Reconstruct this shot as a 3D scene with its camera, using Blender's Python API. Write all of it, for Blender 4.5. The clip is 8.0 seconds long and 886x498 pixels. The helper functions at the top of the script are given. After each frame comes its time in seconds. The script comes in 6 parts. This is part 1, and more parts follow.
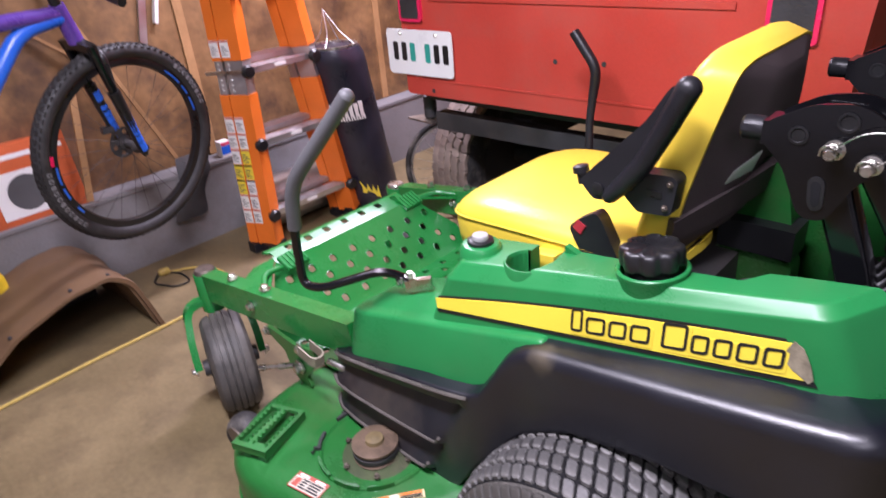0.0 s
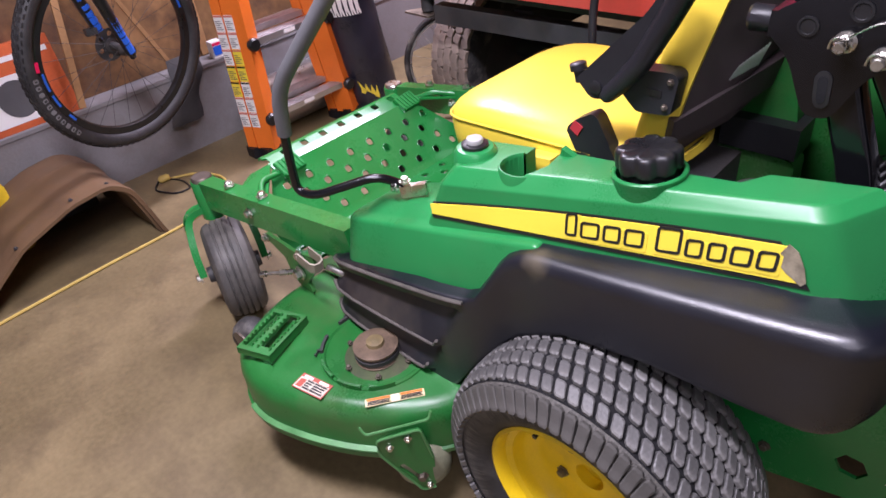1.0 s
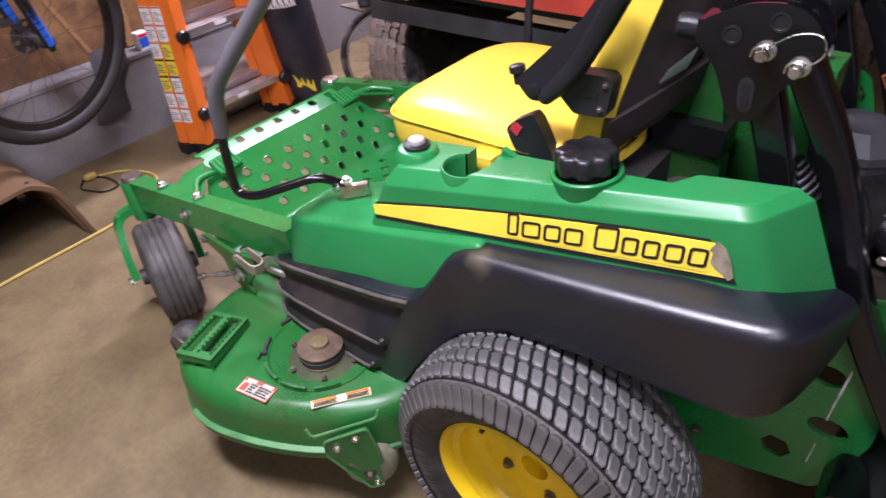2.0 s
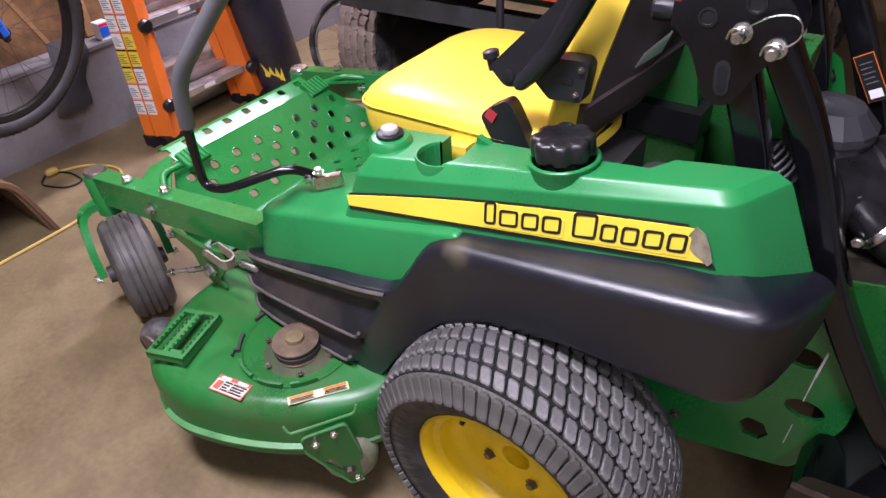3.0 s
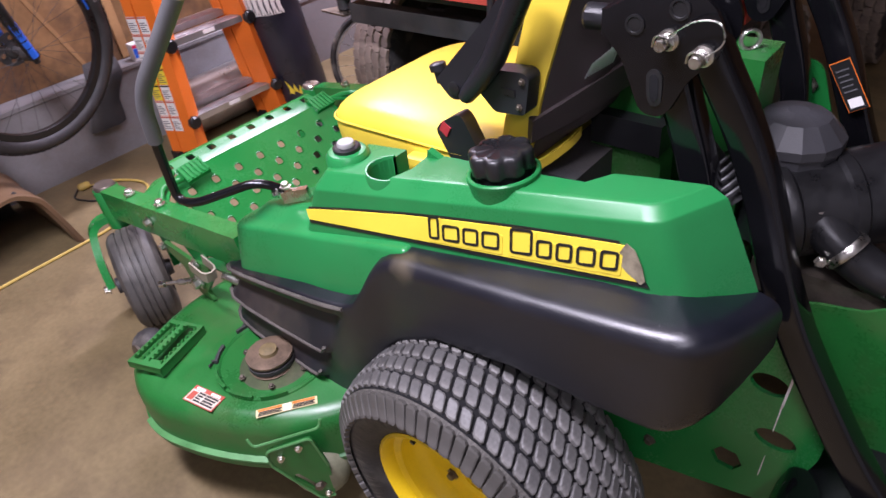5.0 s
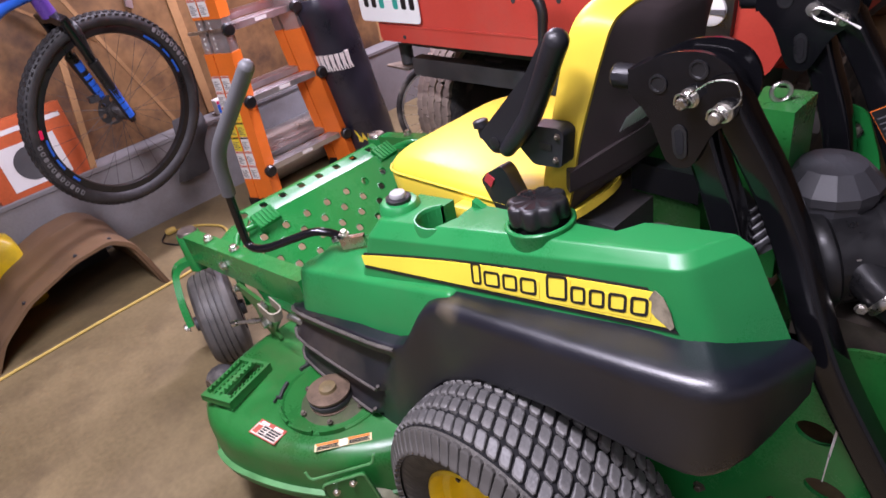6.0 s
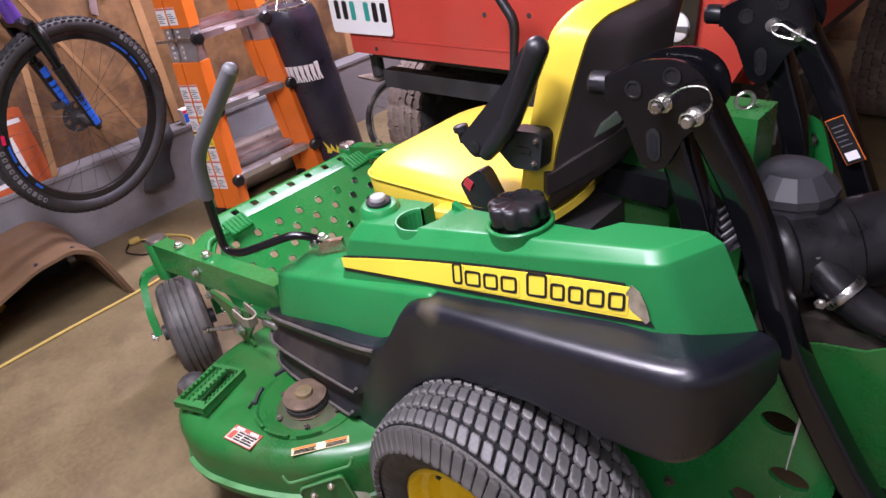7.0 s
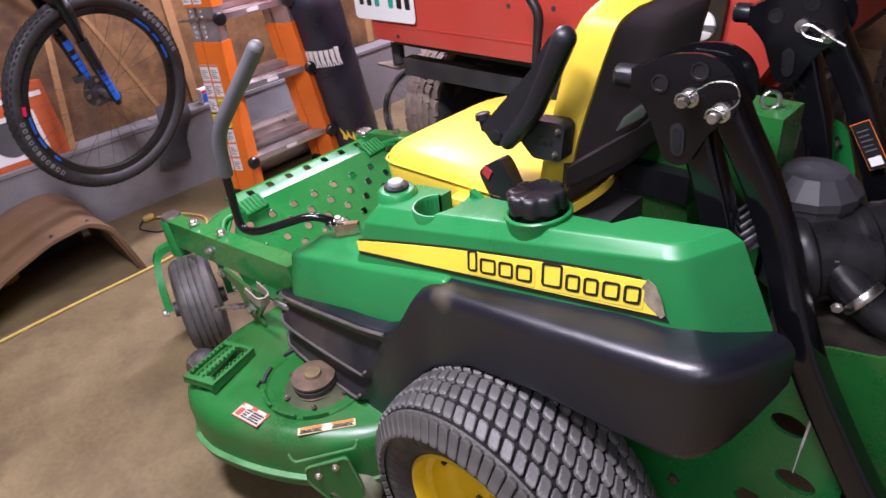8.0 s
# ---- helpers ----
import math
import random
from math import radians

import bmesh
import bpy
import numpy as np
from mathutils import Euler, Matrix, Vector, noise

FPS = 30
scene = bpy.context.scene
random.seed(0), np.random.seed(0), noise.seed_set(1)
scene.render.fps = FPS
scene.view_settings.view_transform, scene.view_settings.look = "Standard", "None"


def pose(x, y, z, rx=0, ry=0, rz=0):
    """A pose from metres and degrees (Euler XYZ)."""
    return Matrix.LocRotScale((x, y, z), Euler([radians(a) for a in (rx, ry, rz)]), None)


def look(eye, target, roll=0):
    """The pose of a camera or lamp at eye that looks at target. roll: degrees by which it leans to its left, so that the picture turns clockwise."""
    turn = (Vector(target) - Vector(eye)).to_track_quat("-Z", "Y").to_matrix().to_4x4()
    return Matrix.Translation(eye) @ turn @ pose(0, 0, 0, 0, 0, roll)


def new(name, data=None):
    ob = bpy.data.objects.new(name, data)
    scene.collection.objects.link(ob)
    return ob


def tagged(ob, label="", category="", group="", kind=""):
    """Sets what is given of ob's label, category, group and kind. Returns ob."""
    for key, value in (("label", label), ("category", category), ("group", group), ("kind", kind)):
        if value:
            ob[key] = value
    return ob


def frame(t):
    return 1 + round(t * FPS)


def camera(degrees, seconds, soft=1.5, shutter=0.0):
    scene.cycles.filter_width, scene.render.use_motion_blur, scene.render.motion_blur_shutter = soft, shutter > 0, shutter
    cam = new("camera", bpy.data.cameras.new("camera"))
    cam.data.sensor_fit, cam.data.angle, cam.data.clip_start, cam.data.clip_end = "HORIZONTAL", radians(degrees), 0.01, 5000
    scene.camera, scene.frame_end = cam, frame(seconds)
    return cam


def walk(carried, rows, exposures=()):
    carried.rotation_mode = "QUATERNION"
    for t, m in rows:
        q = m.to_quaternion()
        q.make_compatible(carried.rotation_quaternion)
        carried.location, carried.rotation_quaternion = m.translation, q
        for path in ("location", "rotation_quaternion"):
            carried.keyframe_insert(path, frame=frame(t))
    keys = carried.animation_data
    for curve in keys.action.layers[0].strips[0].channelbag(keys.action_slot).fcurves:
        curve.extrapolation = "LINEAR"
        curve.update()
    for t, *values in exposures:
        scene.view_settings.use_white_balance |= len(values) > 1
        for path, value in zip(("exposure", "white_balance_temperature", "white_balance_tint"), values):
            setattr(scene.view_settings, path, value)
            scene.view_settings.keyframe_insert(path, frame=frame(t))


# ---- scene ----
cam = camera(68.9, 8.0, shutter=0.5)

PATH = [
    (0, (0.496, -0.761, 1.389), (-0.771, 0.481, 0.465), -5.2),
    (0.5, (0.497, -0.748, 1.392), (-0.683, 0.47, 0.331), -3.2),
    (1, (0.5, -0.73, 1.387), (-0.688, 0.36, 0.205), -7.2),
    (1.5, (0.505, -0.743, 1.398), (-0.584, 0.393, 0.163), -5.3),
    (2, (0.493, -0.733, 1.406), (-0.544, 0.466, 0.186), -4.4),
    (2.2, (0.491, -0.725, 1.406), (-0.502, 0.5, 0.175), -4.5),
    (3.3, (0.477, -0.72, 1.393), (-0.479, 0.5, 0.129), -4.2),
    (3.5, (0.485, -0.703, 1.394), (-0.475, 0.51, 0.126), -5.7),
    (4, (0.503, -0.674, 1.391), (-0.468, 0.557, 0.15), -8.5),
    (4.2, (0.504, -0.679, 1.385), (-0.465, 0.567, 0.157), -7.7),
    (5.3, (0.662, -0.575, 1.371), (-0.528, 0.507, 0.182), -7.6),
    (5.5, (0.68, -0.571, 1.381), (-0.558, 0.472, 0.207), -8.5),
    (6, (0.68, -0.6, 1.41), (-0.633, 0.46, 0.336), -11.0),
    (6.5, (0.678, -0.64, 1.422), (-0.626, 0.463, 0.382), -11.2),
    (7, (0.681, -0.651, 1.408), (-0.561, 0.513, 0.358), -8.7),
    (7.5, (0.674, -0.654, 1.401), (-0.566, 0.509, 0.346), -8.5),
    (8, (0.676, -0.667, 1.4), (-0.579, 0.471, 0.336), -6.5),
]
walk(cam, [(t, look(eye, target, roll)) for t, eye, target, roll in PATH])

# ---- world and lights ----
world = bpy.data.worlds.new("world")
scene.world = world
world.use_nodes = True
world.node_tree.nodes["Background"].inputs[0].default_value = (0.8, 0.85, 1.0, 1)
world.node_tree.nodes["Background"].inputs[1].default_value = 0.02


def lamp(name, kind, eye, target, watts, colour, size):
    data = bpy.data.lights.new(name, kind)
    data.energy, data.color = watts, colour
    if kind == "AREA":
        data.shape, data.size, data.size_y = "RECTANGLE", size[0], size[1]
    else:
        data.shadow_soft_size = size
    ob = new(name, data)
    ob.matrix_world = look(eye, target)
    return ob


lamp("overhead_area_lamp", "AREA", (-0.22, -0.6, 2.38), (-0.22, -0.599, 0), 100, (0.94, 0.875, 1.06), (1.2, 0.2))
lamp("overhead_area_lamp", "AREA", (-1.85, 1.5, 2.36), (-1.85, 1.501, 0), 110, (0.93, 0.84, 1.08), (0.2, 1.2))

# unseen third lamp, added to brighten the floor and sides on the right
lamp("overhead_area_lamp", "AREA", (1.3, -1.7, 2.38), (1.3, -1.699, 0), 27, (0.94, 0.88, 1.07), (0.2, 1.2))

# ---- materials ----


def material(name, colour, rough=0.5, metal=0.0, vary=0.15, scale=8.0, fine=120.0, bump=0.1, dirt=None, dirt_amount=0.4, dirt_scale=5.0, coat=0.0, rough_vary=0.15, per_piece=0.0, spec=0.5):
    """Two scales of variation in colour and gloss, a fine relief, and an optional dirt colour in patches."""
    m = bpy.data.materials.new(name)
    m.use_nodes = True
    n, l = m.node_tree.nodes, m.node_tree.links
    b = n["Principled BSDF"]
    b.inputs["Metallic"].default_value = metal
    b.inputs["Coat Weight"].default_value = coat
    b.inputs["Specular IOR Level"].default_value = spec
    b.inputs["Coat Roughness"].default_value = 0.12
    co = n.new("ShaderNodeTexCoord")
    big = n.new("ShaderNodeTexNoise")
    big.inputs["Scale"].default_value, big.inputs["Detail"].default_value = scale, 6
    small = n.new("ShaderNodeTexNoise")
    small.inputs["Scale"].default_value, small.inputs["Detail"].default_value = fine, 4
    for t in (big, small):
        l.new(co.outputs["Object"], t.inputs["Vector"])
    mix = n.new("ShaderNodeMix")
    mix.data_type = "RGBA"
    dark = [c * (1 - vary) for c in colour]
    light = [min(1, c * (1 + vary)) for c in colour]
    mix.inputs["A"].default_value, mix.inputs["B"].default_value = (*dark, 1), (*light, 1)
    add = n.new("ShaderNodeMath")
    add.operation = "MULTIPLY_ADD"
    l.new(small.outputs["Fac"], add.inputs[0])
    add.inputs[1].default_value = 0.35
    l.new(big.outputs["Fac"], add.inputs[2])
    ramp = n.new("ShaderNodeMapRange")
    ramp.inputs["From Min"].default_value, ramp.inputs["From Max"].default_value = 0.45, 0.9
    l.new(add.outputs[0], ramp.inputs["Value"])
    l.new(ramp.outputs[0], mix.inputs["Factor"])
    out = mix.outputs["Result"]
    if per_piece:
        info = n.new("ShaderNodeObjectInfo")
        hsv = n.new("ShaderNodeHueSaturation")
        mr = n.new("ShaderNodeMapRange")
        mr.inputs["To Min"].default_value, mr.inputs["To Max"].default_value = 1 - per_piece, 1 + per_piece
        l.new(info.outputs["Random"], mr.inputs["Value"])
        l.new(mr.outputs[0], hsv.inputs["Value"])
        l.new(out, hsv.inputs["Color"])
        out = hsv.outputs["Color"]
    if dirt:
        spot = n.new("ShaderNodeTexNoise")
        spot.inputs["Scale"].default_value, spot.inputs["Detail"].default_value, spot.inputs["Roughness"].default_value = dirt_scale, 9, 0.65
        l.new(co.outputs["Object"], spot.inputs["Vector"])
        r = n.new("ShaderNodeMapRange")
        r.inputs["From Min"].default_value, r.inputs["From Max"].default_value, r.inputs["To Max"].default_value = 0.47, 0.72, dirt_amount
        l.new(spot.outputs["Fac"], r.inputs["Value"])
        dm = n.new("ShaderNodeMix")
        dm.data_type = "RGBA"
        l.new(r.outputs[0], dm.inputs["Factor"])
        l.new(out, dm.inputs["A"])
        dm.inputs["B"].default_value = (*dirt, 1)
        out = dm.outputs["Result"]
    l.new(out, b.inputs["Base Color"])
    rr = n.new("ShaderNodeMapRange")
    rr.inputs["To Min"].default_value, rr.inputs["To Max"].default_value = max(0.03, rough - rough_vary), min(1, rough + rough_vary)
    l.new(add.outputs[0], rr.inputs["Value"])
    rr.inputs["From Min"].default_value, rr.inputs["From Max"].default_value = 0.4, 0.95
    l.new(rr.outputs[0], b.inputs["Roughness"])
    if bump:
        bp = n.new("ShaderNodeBump")
        bp.inputs["Strength"].default_value, bp.inputs["Distance"].default_value = bump, 0.004
        l.new(small.outputs["Fac"], bp.inputs["Height"])
        l.new(bp.outputs["Normal"], b.inputs["Normal"])
    return m


GREEN = material("green_paint", (0.015, 0.2, 0.042), 0.25, vary=0.12, scale=5, fine=300, bump=0.015, dirt=(0.05, 0.17, 0.05), dirt_amount=0.2, coat=0.15)
GREEN_HOOD = material("green_plastic", (0.016, 0.185, 0.05), 0.31, vary=0.12, scale=6, fine=420, bump=0.03, coat=0.0, dirt=(0.04, 0.18, 0.06), dirt_amount=0.3, dirt_scale=9, rough_vary=0.12, spec=0.38)
# dirty deck paint, also put on parts behind the seat for shade
DARK_GREEN = material("dark_green_paint", (0.014, 0.125, 0.024), 0.33, vary=0.25, scale=7, fine=200, bump=0.04, dirt=(0.085, 0.11, 0.045), dirt_amount=0.55, dirt_scale=5)
BLACK_PLASTIC = material("black_textured_plastic", (0.011, 0.011, 0.0135), 0.4, vary=0.25, scale=6, fine=500, bump=0.12, dirt=(0.045, 0.043, 0.043), dirt_amount=0.2, spec=0.4)
FENDER = material("fender_plastic", (0.0048, 0.0055, 0.01), 0.36, spec=0.85, vary=0.3, scale=7, fine=480, bump=0.12, rough_vary=0.12, dirt=(0.03, 0.03, 0.033), dirt_amount=0.1, dirt_scale=6)


def pale_patch(m, at, radius, colour, amount):
    """A paler patch with an uneven edge round a spot of the surface."""
    n, l = m.node_tree.nodes, m.node_tree.links
    base = n["Principled BSDF"].inputs["Base Color"]
    before = base.links[0].from_socket
    co = n.new("ShaderNodeTexCoord")
    far = n.new("ShaderNodeVectorMath")
    far.operation = "DISTANCE"
    far.inputs[1].default_value = at
    l.new(co.outputs["Object"], far.inputs[0])
    rough = n.new("ShaderNodeTexNoise")
    rough.inputs["Scale"].default_value, rough.inputs["Detail"].default_value = 35, 8
    l.new(co.outputs["Object"], rough.inputs["Vector"])
    edge = n.new("ShaderNodeMath")
    edge.operation = "MULTIPLY_ADD"
    l.new(rough.outputs["Fac"], edge.inputs[0])
    edge.inputs[1].default_value = radius
    l.new(far.outputs["Value"], edge.inputs[2])
    fade = n.new("ShaderNodeMapRange")
    fade.inputs["From Min"].default_value, fade.inputs["From Max"].default_value = radius * 1.5, radius * 0.6
    fade.inputs["To Max"].default_value = amount
    l.new(edge.outputs[0], fade.inputs["Value"])
    mix = n.new("ShaderNodeMix")
    mix.data_type = "RGBA"
    l.new(fade.outputs[0], mix.inputs["Factor"])
    l.new(before, mix.inputs["A"])
    mix.inputs["B"].default_value = (*colour, 1)
    l.new(mix.outputs["Result"], base)


# ramp corner: dust colour that also paints in a lamp's highlight
pale_patch(FENDER, (-0.015, -0.055, 0.722), 0.036, (0.18, 0.15, 0.095), 0.42)
# front panel: settled dust
pale_patch(FENDER, (-0.42, -0.09, 0.42), 0.16, (0.075, 0.06, 0.048), 0.6)
BLACK_GLOSS = material("black_gloss_plastic", (0.01, 0.01, 0.011), 0.36, vary=0.3, scale=20, fine=200, bump=0.03)
BLACK_PAINT = material("black_paint", (0.004, 0.004, 0.005), 0.15, vary=0.3, scale=9, fine=260, bump=0.008, spec=0.5, rough_vary=0.08)
YELLOW = material("yellow_vinyl", (0.74, 0.54, 0.055), 0.42, vary=0.06, scale=5, fine=500, bump=0.06)
YELLOW_PAINT = material("yellow_paint", (0.72, 0.5, 0.01), 0.38, vary=0.1, scale=7, fine=200, bump=0.02, dirt=(0.2, 0.15, 0.05), dirt_amount=0.5)
YELLOW_DECAL = material("yellow_decal", (0.83, 0.66, 0.06), 0.4, vary=0.05, scale=10, fine=200, bump=0.0)
BLACK_DECAL = material("black_decal", (0.012, 0.012, 0.012), 0.4, bump=0.0)
TYRE = material("tyre_rubber", (0.088, 0.086, 0.084), 0.52, vary=0.35, scale=14, fine=160, bump=0.25, dirt=(0.2, 0.19, 0.175), dirt_amount=0.6, dirt_scale=14, per_piece=0.22)
TYRE_SIDE = material("tyre_sidewall", (0.022, 0.021, 0.021), 0.7, vary=0.3, scale=14, fine=160, bump=0.2, dirt=(0.22, 0.2, 0.175), dirt_amount=0.85, dirt_scale=11)
# near-black for recesses, with the shade put into the colour
RECESS_SHADE = material("recess_shade", (0.01, 0.01, 0.011), 0.85, vary=0.3, scale=20, fine=200, bump=0.2, spec=0.12)


def worn_wall(name, at, inner, outer):
    """Black rubber rubbed pale in fine radial streaks towards the shoulder; at is the wheel's centre in x and z."""
    m = material(name, (0.017, 0.0165, 0.0165), 0.65, vary=0.3, scale=14, fine=160, bump=0.2, dirt=(0.07, 0.065, 0.06), dirt_amount=0.6, dirt_scale=16)
    n, l = m.node_tree.nodes, m.node_tree.links
    base = n["Principled BSDF"].inputs["Base Color"]
    before = base.links[0].from_socket
    co, xyz = n.new("ShaderNodeTexCoord"), n.new("ShaderNodeSeparateXYZ")
    l.new(co.outputs["Object"], xyz.inputs[0])

    def calc(kind, a, b=0.0):
        k = n.new("ShaderNodeMath")
        k.operation = kind
        for i, v in enumerate((a, b)):
            if isinstance(v, float):
                k.inputs[i].default_value = v
            else:
                l.new(v, k.inputs[i])
        return k.outputs[0]

    dx, dz = calc("SUBTRACT", xyz.outputs["X"], float(at[0])), calc("SUBTRACT", xyz.outputs["Z"], float(at[1]))
    r = calc("SQRT", calc("ADD", calc("MULTIPLY", dx, dx), calc("MULTIPLY", dz, dz)))
    turn = calc("ARCTAN2", dz, dx)
    place = n.new("ShaderNodeCombineXYZ")
    l.new(calc("MULTIPLY", turn, 70.0), place.inputs[0])
    l.new(calc("MULTIPLY", r, 12.0), place.inputs[1])
    streak = n.new("ShaderNodeTexNoise")
    streak.inputs["Scale"].default_value, streak.inputs["Detail"].default_value, streak.inputs["Roughness"].default_value = 1.0, 6, 0.7
    l.new(place.outputs[0], streak.inputs["Vector"])
    edge = calc("ADD", r, calc("MULTIPLY", calc("SUBTRACT", streak.outputs["Fac"], 0.5), 0.15))
    fade = n.new("ShaderNodeMapRange")
    fade.inputs["From Min"].default_value, fade.inputs["From Max"].default_value, fade.inputs["To Max"].default_value = inner, outer, 0.6
    l.new(edge, fade.inputs["Value"])
    past = n.new("ShaderNodeMapRange")
    past.inputs["From Min"].default_value, past.inputs["From Max"].default_value = outer + 0.03, outer
    past.inputs["To Min"].default_value = 0.35
    l.new(edge, past.inputs["Value"])
    mix = n.new("ShaderNodeMix")
    mix.data_type = "RGBA"
    l.new(calc("MULTIPLY", fade.outputs[0], past.outputs[0]), mix.inputs["Factor"])
    l.new(before, mix.inputs["A"])
    mix.inputs["B"].default_value = (0.22, 0.205, 0.18, 1)
    l.new(mix.outputs["Result"], base)
    return m


STEEL = material("zinc_steel", (0.62, 0.6, 0.55), 0.3, 1.0, vary=0.15, scale=30, fine=300, bump=0.05)
DULL_STEEL = material("dull_steel", (0.17, 0.145, 0.12), 0.5, 0.8, vary=0.3, scale=20, fine=200, bump=0.1, dirt=(0.12, 0.07, 0.04), dirt_amount=0.6)
MESH_FABRIC = material("seat_back_cover", (0.055, 0.04, 0.042), 0.7, vary=0.2, scale=6, fine=500, bump=0.2)
CONCRETE = material("concrete_floor", (0.185, 0.139, 0.069), 0.55, vary=0.34, scale=2.2, fine=60, bump=0.12, dirt=(0.095, 0.068, 0.036), dirt_amount=0.8, dirt_scale=4.2)
BLOCK = material("painted_block", (0.225, 0.22, 0.225), 0.8, vary=0.15, scale=3, fine=90, bump=0.35, dirt=(0.16, 0.14, 0.13), dirt_amount=0.6, per_piece=0.08)
PLY = material("plywood", (0.235, 0.125, 0.05), 0.6, vary=0.5, scale=3.5, fine=30, bump=0.1, dirt=(0.045, 0.024, 0.018), dirt_amount=1.0, dirt_scale=3.2, per_piece=0.12)
# unseen walls and ceiling: greys chosen to shape the bounced light
UNSEEN_WALL = material("unseen_wall_grey", (0.45, 0.45, 0.46), 0.8, vary=0.06, scale=2, fine=60, bump=0.1)
UNSEEN_CEILING = material("unseen_ceiling_grey", (0.14, 0.14, 0.15), 0.8, vary=0.12, scale=2, fine=60, bump=0.1)
WOOD = material("bare_wood", (0.36, 0.2, 0.085), 0.6, vary=0.25, scale=5, fine=60, bump=0.15)
RED = material("red_paint", (0.5, 0.055, 0.038), 0.42, vary=0.12, scale=3, fine=140, bump=0.04, dirt=(0.4, 0.1, 0.075), dirt_amount=0.5, dirt_scale=4)
ORANGE = material("orange_fibreglass", (0.75, 0.17, 0.02), 0.45, vary=0.12, scale=6, fine=200, bump=0.06)
ALU = material("aluminium", (0.62, 0.62, 0.63), 0.38, 0.9, vary=0.15, scale=12, fine=250, bump=0.06)
VINYL_BLACK = material("black_bag_vinyl", (0.02, 0.02, 0.032), 0.34, vary=0.3, scale=7, fine=220, bump=0.15)
BROWN = material("brown_plastic", (0.15, 0.088, 0.045), 0.55, vary=0.2, scale=4, fine=120, bump=0.15, dirt=(0.11, 0.07, 0.045), dirt_amount=0.6)
DARK = material("dark_iron", (0.03, 0.03, 0.032), 0.6, vary=0.4, scale=9, fine=150, bump=0.2, dirt=(0.07, 0.055, 0.045), dirt_amount=0.5)
WHITE = material("white_sticker", (0.8, 0.79, 0.77), 0.45, vary=0.04, bump=0.0)
PLATE_WHITE = material("white_plate", (0.85, 0.85, 0.84), 0.35, vary=0.03, bump=0.0)
BLUE = material("blue_paint", (0.02, 0.12, 0.6), 0.35, vary=0.1, bump=0.0)
PURPLE = material("purple_paint", (0.09, 0.04, 0.25), 0.3, vary=0.15, bump=0.02, coat=0.4)
GREY_PLASTIC = material("grey_plastic", (0.09, 0.09, 0.095), 0.5, vary=0.15, scale=10, fine=300, bump=0.1)
YELLOW_CORD = material("yellow_cord", (0.5, 0.36, 0.09), 0.55, vary=0.15, scale=30, fine=300, bump=0.1)
PINK = material("red_lens", (0.75, 0.02, 0.1), 0.2, vary=0.15, bump=0.0, coat=0.6)

# ---- mesh helpers ----


def mesh_of(name, bm, mat, smooth=40):
    bmesh.ops.recalc_face_normals(bm, faces=bm.faces)
    me = bpy.data.meshes.new(name)
    bm.to_mesh(me)
    bm.free()
    me.materials.append(mat)
    if smooth:
        me.shade_smooth()
        me.set_sharp_from_angle(angle=radians(smooth))
    return me


def part(name, bm, mat, parent=None, label="", smooth=40):
    """One mesh object under a thing or a part."""
    ob = new(name, mesh_of(name, bm, mat, smooth))
    if parent:
        ob.parent = parent
    if label:
        ob["label"] = label
    return ob


def thing(name, label, category, group="", at=(0, 0, 0)):
    ob = new(name)
    ob.empty_display_size = 0.1
    ob.location = at
    return tagged(ob, label, category, group)


def structure(name, bm, mat, label, smooth=40):
    return tagged(part(name, bm, mat, None, label, smooth), category=name.split("_")[0], kind="structure")


def loft(rings, cap=True, closed=True, bm=None):
    """A skin over rings of points, each with the same number of points."""
    bm = bm or bmesh.new()
    vs = [[bm.verts.new(p) for p in r] for r in rings]
    k = len(rings[0])
    for a, b in zip(vs, vs[1:]):
        for i in range(k if closed else k - 1):
            j = (i + 1) % k
            bm.faces.new((a[i], a[j], b[j], b[i]))
    if cap and closed:
        bm.faces.new(vs[0][::-1])
        bm.faces.new(vs[-1])
    return bm


def bevelled(bm, width, segments=2, angle=30):
    edges = [e for e in bm.edges if len(e.link_faces) == 2 and e.calc_face_angle(0) > radians(angle)]
    if width > 0:
        bmesh.ops.bevel(bm, geom=edges, offset=width, segments=segments, affect="EDGES", profile=0.5, clamp_overlap=True)
    return bm


def box(x0, x1, y0, y1, z0, z1, bevel=0.0, m=None):
    ring = lambda z: [(x0, y0, z), (x1, y0, z), (x1, y1, z), (x0, y1, z)]
    bm = bevelled(loft([ring(z0), ring(z1)]), bevel)
    if m:
        bmesh.ops.transform(bm, matrix=m, verts=bm.verts)
    return bm


def prism(outline, axis, a, b, bevel=0.0, segments=2):
    """A flat outline pushed from a to b along an axis. The outline's two numbers are the other two axes in order."""
    def at(p, v):
        q = list(p)
        q.insert("xyz".index(axis), v)
        return q
    return bevelled(loft([[at(p, a) for p in outline], [at(p, b) for p in outline]]), bevel, segments)


def rounded(points, radius, steps=4):
    """A closed outline with its corners rounded."""
    out = []
    k = len(points)
    for i, p in enumerate(points):
        p = Vector(p)
        a, b = Vector(points[i - 1]) - p, Vector(points[(i + 1) % k]) - p
        r = radius[i] if isinstance(radius, (list, tuple)) else radius
        r = min(r, a.length * 0.48, b.length * 0.48)
        if r < 1e-4:
            out += [tuple(p)] * (steps + 1)
            continue
        s, e = p + a.normalized() * r, p + b.normalized() * r
        for j in range(steps + 1):
            t = j / steps
            out.append(tuple(s * (1 - t) ** 2 + p * 2 * t * (1 - t) + e * t * t))
    return out


